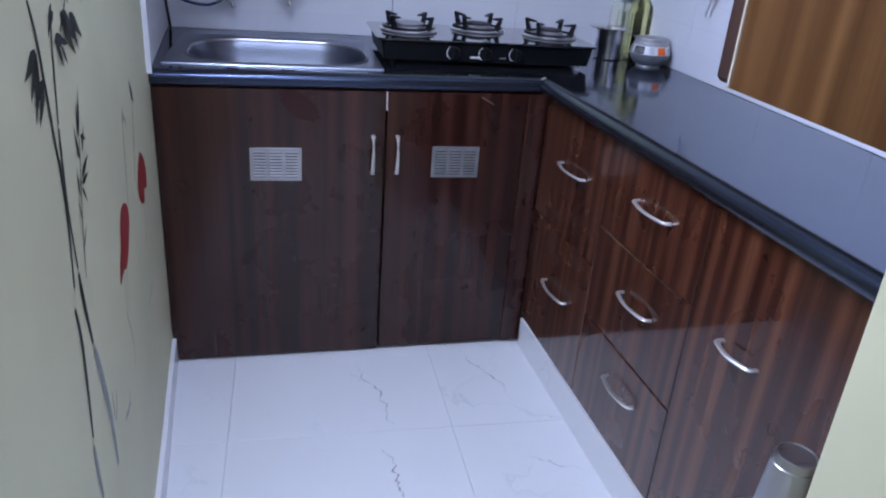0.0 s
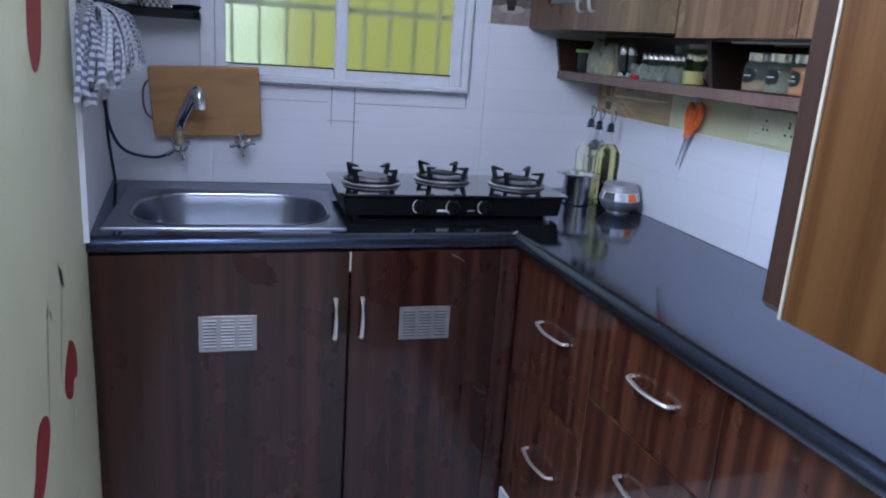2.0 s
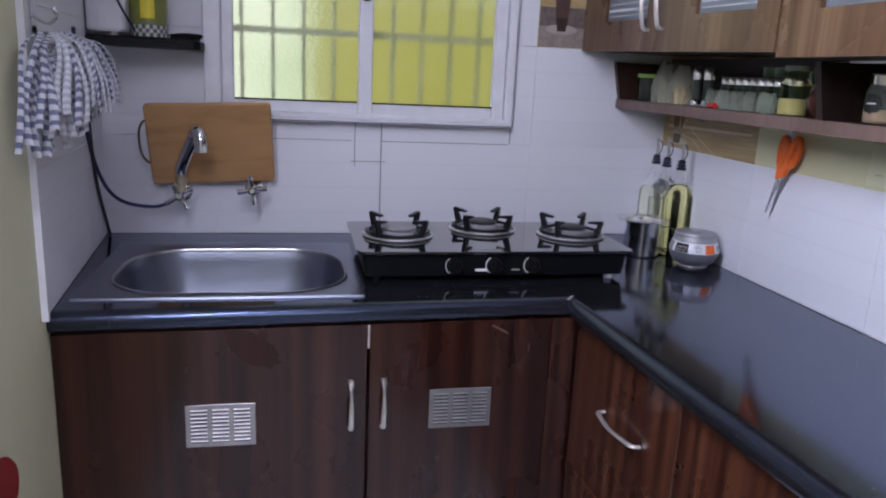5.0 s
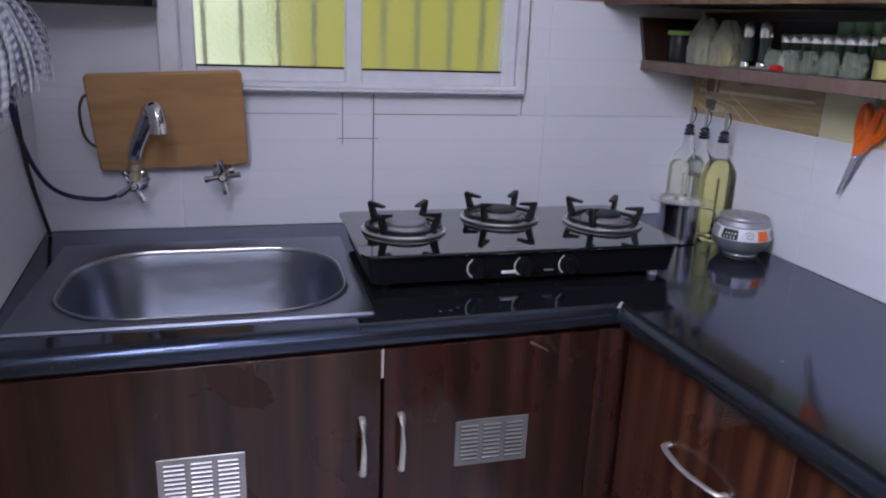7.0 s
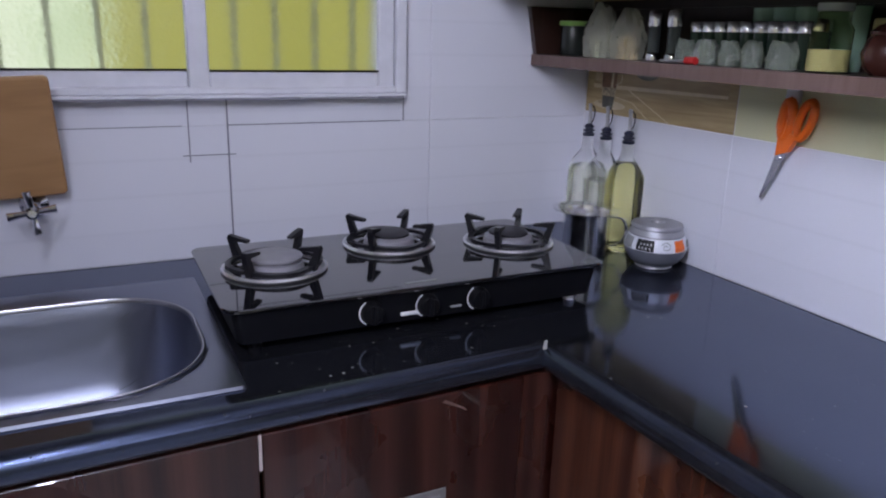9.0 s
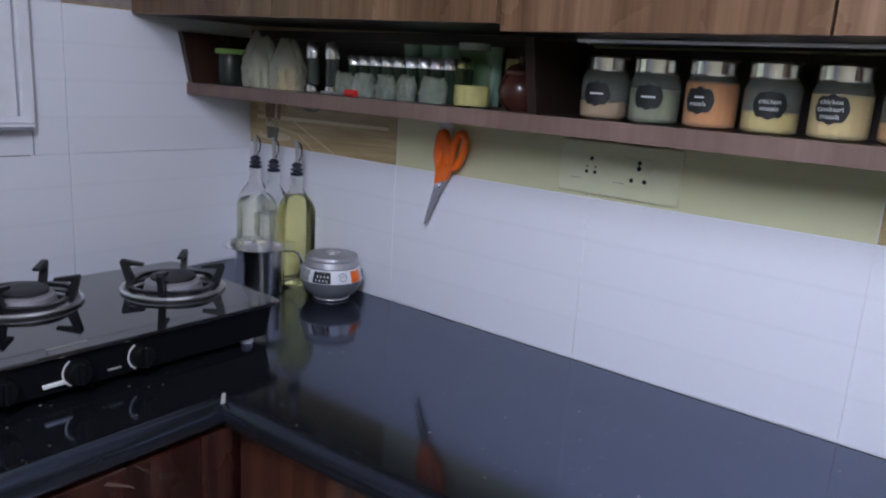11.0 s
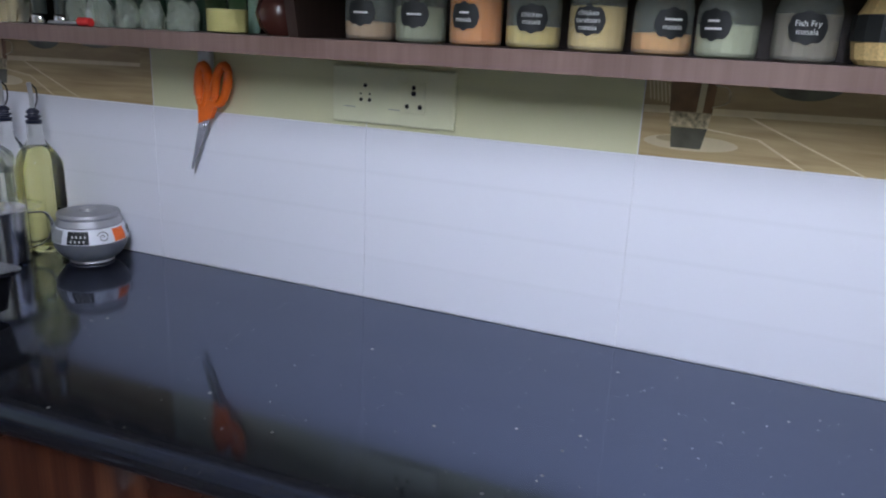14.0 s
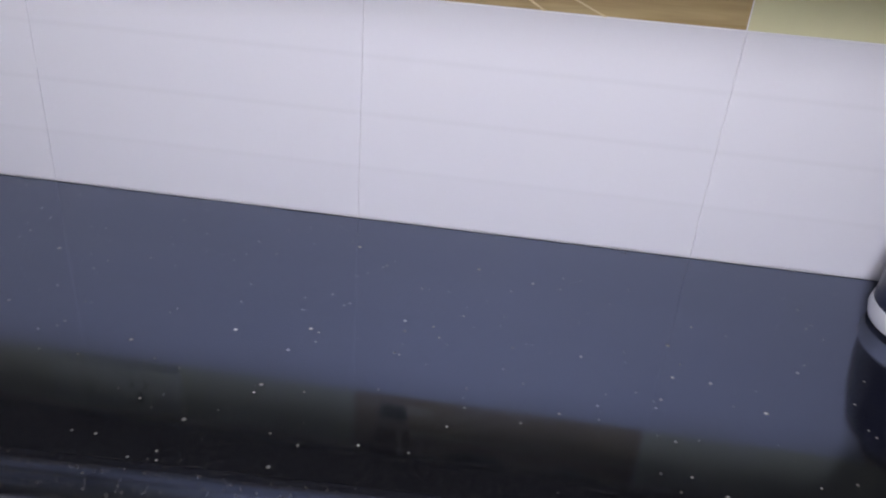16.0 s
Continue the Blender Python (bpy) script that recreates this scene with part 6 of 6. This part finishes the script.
ly0 = 2.397
for y0, y1 in ((ly0, 2.86), (2.86, YB - 0.006)):
    for z0, z1 in ((TOP + 0.001, 1.155), (1.155, 1.445), (1.445, 1.735), (1.735, 2.025), (2.025, 2.3)):
        ym = (y0 + y1) / 2
        lay_tile(wall_left, pose(left_x(ym) - 0.0004, ym, (z0 + z1) / 2, 0, 0, 90 + math.degrees(math.atan(SLANT))), (y1 - y0) * 1.003, z1 - z0, TILE_W)


def floor_tile(x0, x1, y0, y1):
    ob = new("tile", tile_mesh(x1 - x0 - 0.0011, y1 - y0 - 0.0011, 0.006, MARBLE))
    ob.parent = floor
    ob.matrix_basis = pose((x0 + x1) / 2, (y0 + y1) / 2, -0.006, -90, 0, 0)


fx = [-0.455, 0.155, 0.755, 1.355, 1.955, 2.5]
fy = [-2.3, -1.57, -0.97, -0.37, 0.23, 0.83, 1.43, 2.03, 2.63]
for x0, x1 in zip(fx, fx[1:]):
    for y0, y1 in zip(fy, fy[1:]):
        floor_tile(x0, x1, y0, y1)


# printed cup, saucer and lines of the two picture tiles
def picture(y_edge, flip_label):
    pic = thing("picture_tile_print", flip_label, "tile print", (XR, y_edge - 0.2, 1.2))
    X = XR - 0.0006

    def flat(name, outline, material, lift=0.0):
        bm = bmesh.new()
        bm.faces.new([bm.verts.new((X - lift, y_edge - a, z)) for a, z in outline])
        part(name, bm, material, pic, world=True)

    flat("back_cloth", [(0.002, 1.235), (0.437, 1.238), (0.437, 1.284), (0.002, 1.284)], CLOTHBACK)
    flat("table_edge", [(0.002, 1.228), (0.437, 1.236), (0.437, 1.2425), (0.002, 1.238)], PALE_LINE, 0.0002)
    flat("saucer", [(0.067 + 0.061 * math.cos(a), 1.191 + 0.0105 * math.sin(a)) for a in [2 * math.pi * k / 28 for k in range(28)]], SAUCER, 0.0004)
    flat("saucer_well", [(0.052 + 0.03 * math.cos(a), 1.1955 + 0.0045 * math.sin(a)) for a in [2 * math.pi * k / 28 for k in range(28)]], SAUCER_IN, 0.0006)
    flat("cup_top", [(0.036, 1.232), (0.09, 1.232), (0.093, 1.284), (0.033, 1.284)], CUP_BROWN, 0.0008)
    flat("cup_middle", [(0.038, 1.212), (0.087, 1.212), (0.09, 1.232), (0.036, 1.232)], CUP_GLASS, 0.0008)
    flat("cup_base", [(0.0425, 1.184), (0.081, 1.184), (0.0865, 1.2115), (0.04, 1.2115)], CUP_DARK, 0.0008)
    flat("cup_highlight", [(0.07, 1.232), (0.078, 1.232), (0.081, 1.284), (0.073, 1.284)], SAUCER, 0.001)
    for k in range(6):
        flat("cloth_fold", [(0.004 + 0.0052 * k, 1.276 - 0.002 * k), (0.0065 + 0.0052 * k, 1.276 - 0.002 * k), (0.0105 + 0.0052 * k, 1.246 - 0.001 * k), (0.0085 + 0.0052 * k, 1.246 - 0.001 * k)], PALE_LINE, 0.0002)
    hb = tube([(X - 0.0008, y_edge - 0.09, 1.268), (X - 0.0008, y_edge - 0.106, 1.265), (X - 0.0008, y_edge - 0.108, 1.248), (X - 0.0008, y_edge - 0.089, 1.24)], 0.0022, 6, flat=0.3)
    part("cup_handle", hb, SAUCER, pic, world=True)
    flat("bowl", [(0.145 + 0.05 * (1 - math.cos(a)), 1.284 - 0.028 * math.sin(a)) for a in [math.pi * k / 14 for k in range(15)]], BOWLC, 0.0006)
    flat("bowl", [(0.275 + 0.06 * (1 - math.cos(a)), 1.284 - 0.02 * math.sin(a)) for a in [math.pi * k / 14 for k in range(15)]], BOWLC, 0.0006)
    for a0, z0, a1, z1 in ((0.127, 1.234, 0.28, 1.168), (0.08, 1.212, 0.15, 1.203), (0.15, 1.203, 0.21, 1.1685)):
        flat("table_line", [(a0, z0 - 0.001), (a0 + 0.002, z0 + 0.001), (a1 + 0.002, z1 + 0.001), (a1, z1 - 0.0003)], PALE_LINE, 0.0003)


CLOTHBACK = board_wood("print_brown_backdrop", [(0.3, (0.36, 0.25, 0.12)), (0.6, (0.46, 0.34, 0.17)), (0.8, (0.54, 0.41, 0.23))], (6, 9, 60))
PALE_LINE = plain("print_pale_line", (0.72, 0.6, 0.36), 0.3)
SAUCER = plain("print_saucer", (0.62, 0.52, 0.32), 0.3)
SAUCER_IN = plain("print_saucer_shade", (0.42, 0.33, 0.18), 0.3)
CUP_BROWN = plain("print_coffee", (0.22, 0.11, 0.048), 0.3, grain=0.2)
CUP_GLASS = plain("print_cup_glass", (0.52, 0.42, 0.25), 0.3, grain=0.35, size=160)
CUP_DARK = plain("print_cup_base", (0.1, 0.095, 0.065), 0.3, grain=0.2)
BOWLC = plain("print_bowl", (0.15, 0.15, 0.1), 0.3, grain=0.3)
picture(1.764, "printed picture of a coffee cup and saucer on the tile")
picture(3.095, "printed picture of a coffee cup and saucer on the corner tile")
PRINT_MAUVE = plain("print_mauve_shade", (0.16, 0.125, 0.115), 0.35, grain=0.2, size=60)
PRINT_TABLE = plain("print_mauve_table", (0.3, 0.245, 0.22), 0.35, grain=0.15, size=40)
PRINT_SAUCER = plain("print_mauve_saucer", (0.4, 0.34, 0.31), 0.35)
PRINT_CUP = plain("print_dark_cup", (0.035, 0.02, 0.018), 0.35)
PRINT_CUP_TOP = plain("print_cup_coffee", (0.1, 0.055, 0.045), 0.35, grain=0.2)
pb = thing("picture_tile_print", "printed picture of a dark glass cup on the back wall tile", "tile print", (1.25, YB, 1.55))
for nm, outline, material, lift in (("shade", [(1.145, 1.448), (1.45, 1.448), (1.45, 1.56), (1.145, 1.56)], PRINT_MAUVE, 0.0006), ("table", [(1.145, 1.448), (1.45, 1.448), (1.45, 1.5), (1.145, 1.506)], PRINT_TABLE, 0.0009),
                                    ("saucer", [(1.213 + 0.05 * math.cos(a), 1.497 + 0.014 * math.sin(a)) for a in [2 * math.pi * k / 24 for k in range(24)]], PRINT_SAUCER, 0.0012),
                                    ("cup_base", [(1.2, 1.492), (1.226, 1.492), (1.232, 1.53), (1.194, 1.53)], PRINT_CUP, 0.0015), ("cup_top", [(1.194, 1.53), (1.232, 1.53), (1.238, 1.6), (1.188, 1.6)], PRINT_CUP_TOP, 0.0015)):
    bm = bmesh.new()
    bm.faces.new([bm.verts.new((a, YB - lift, z)) for a, z in outline])
    part(nm, bm, material, pb, world=True)
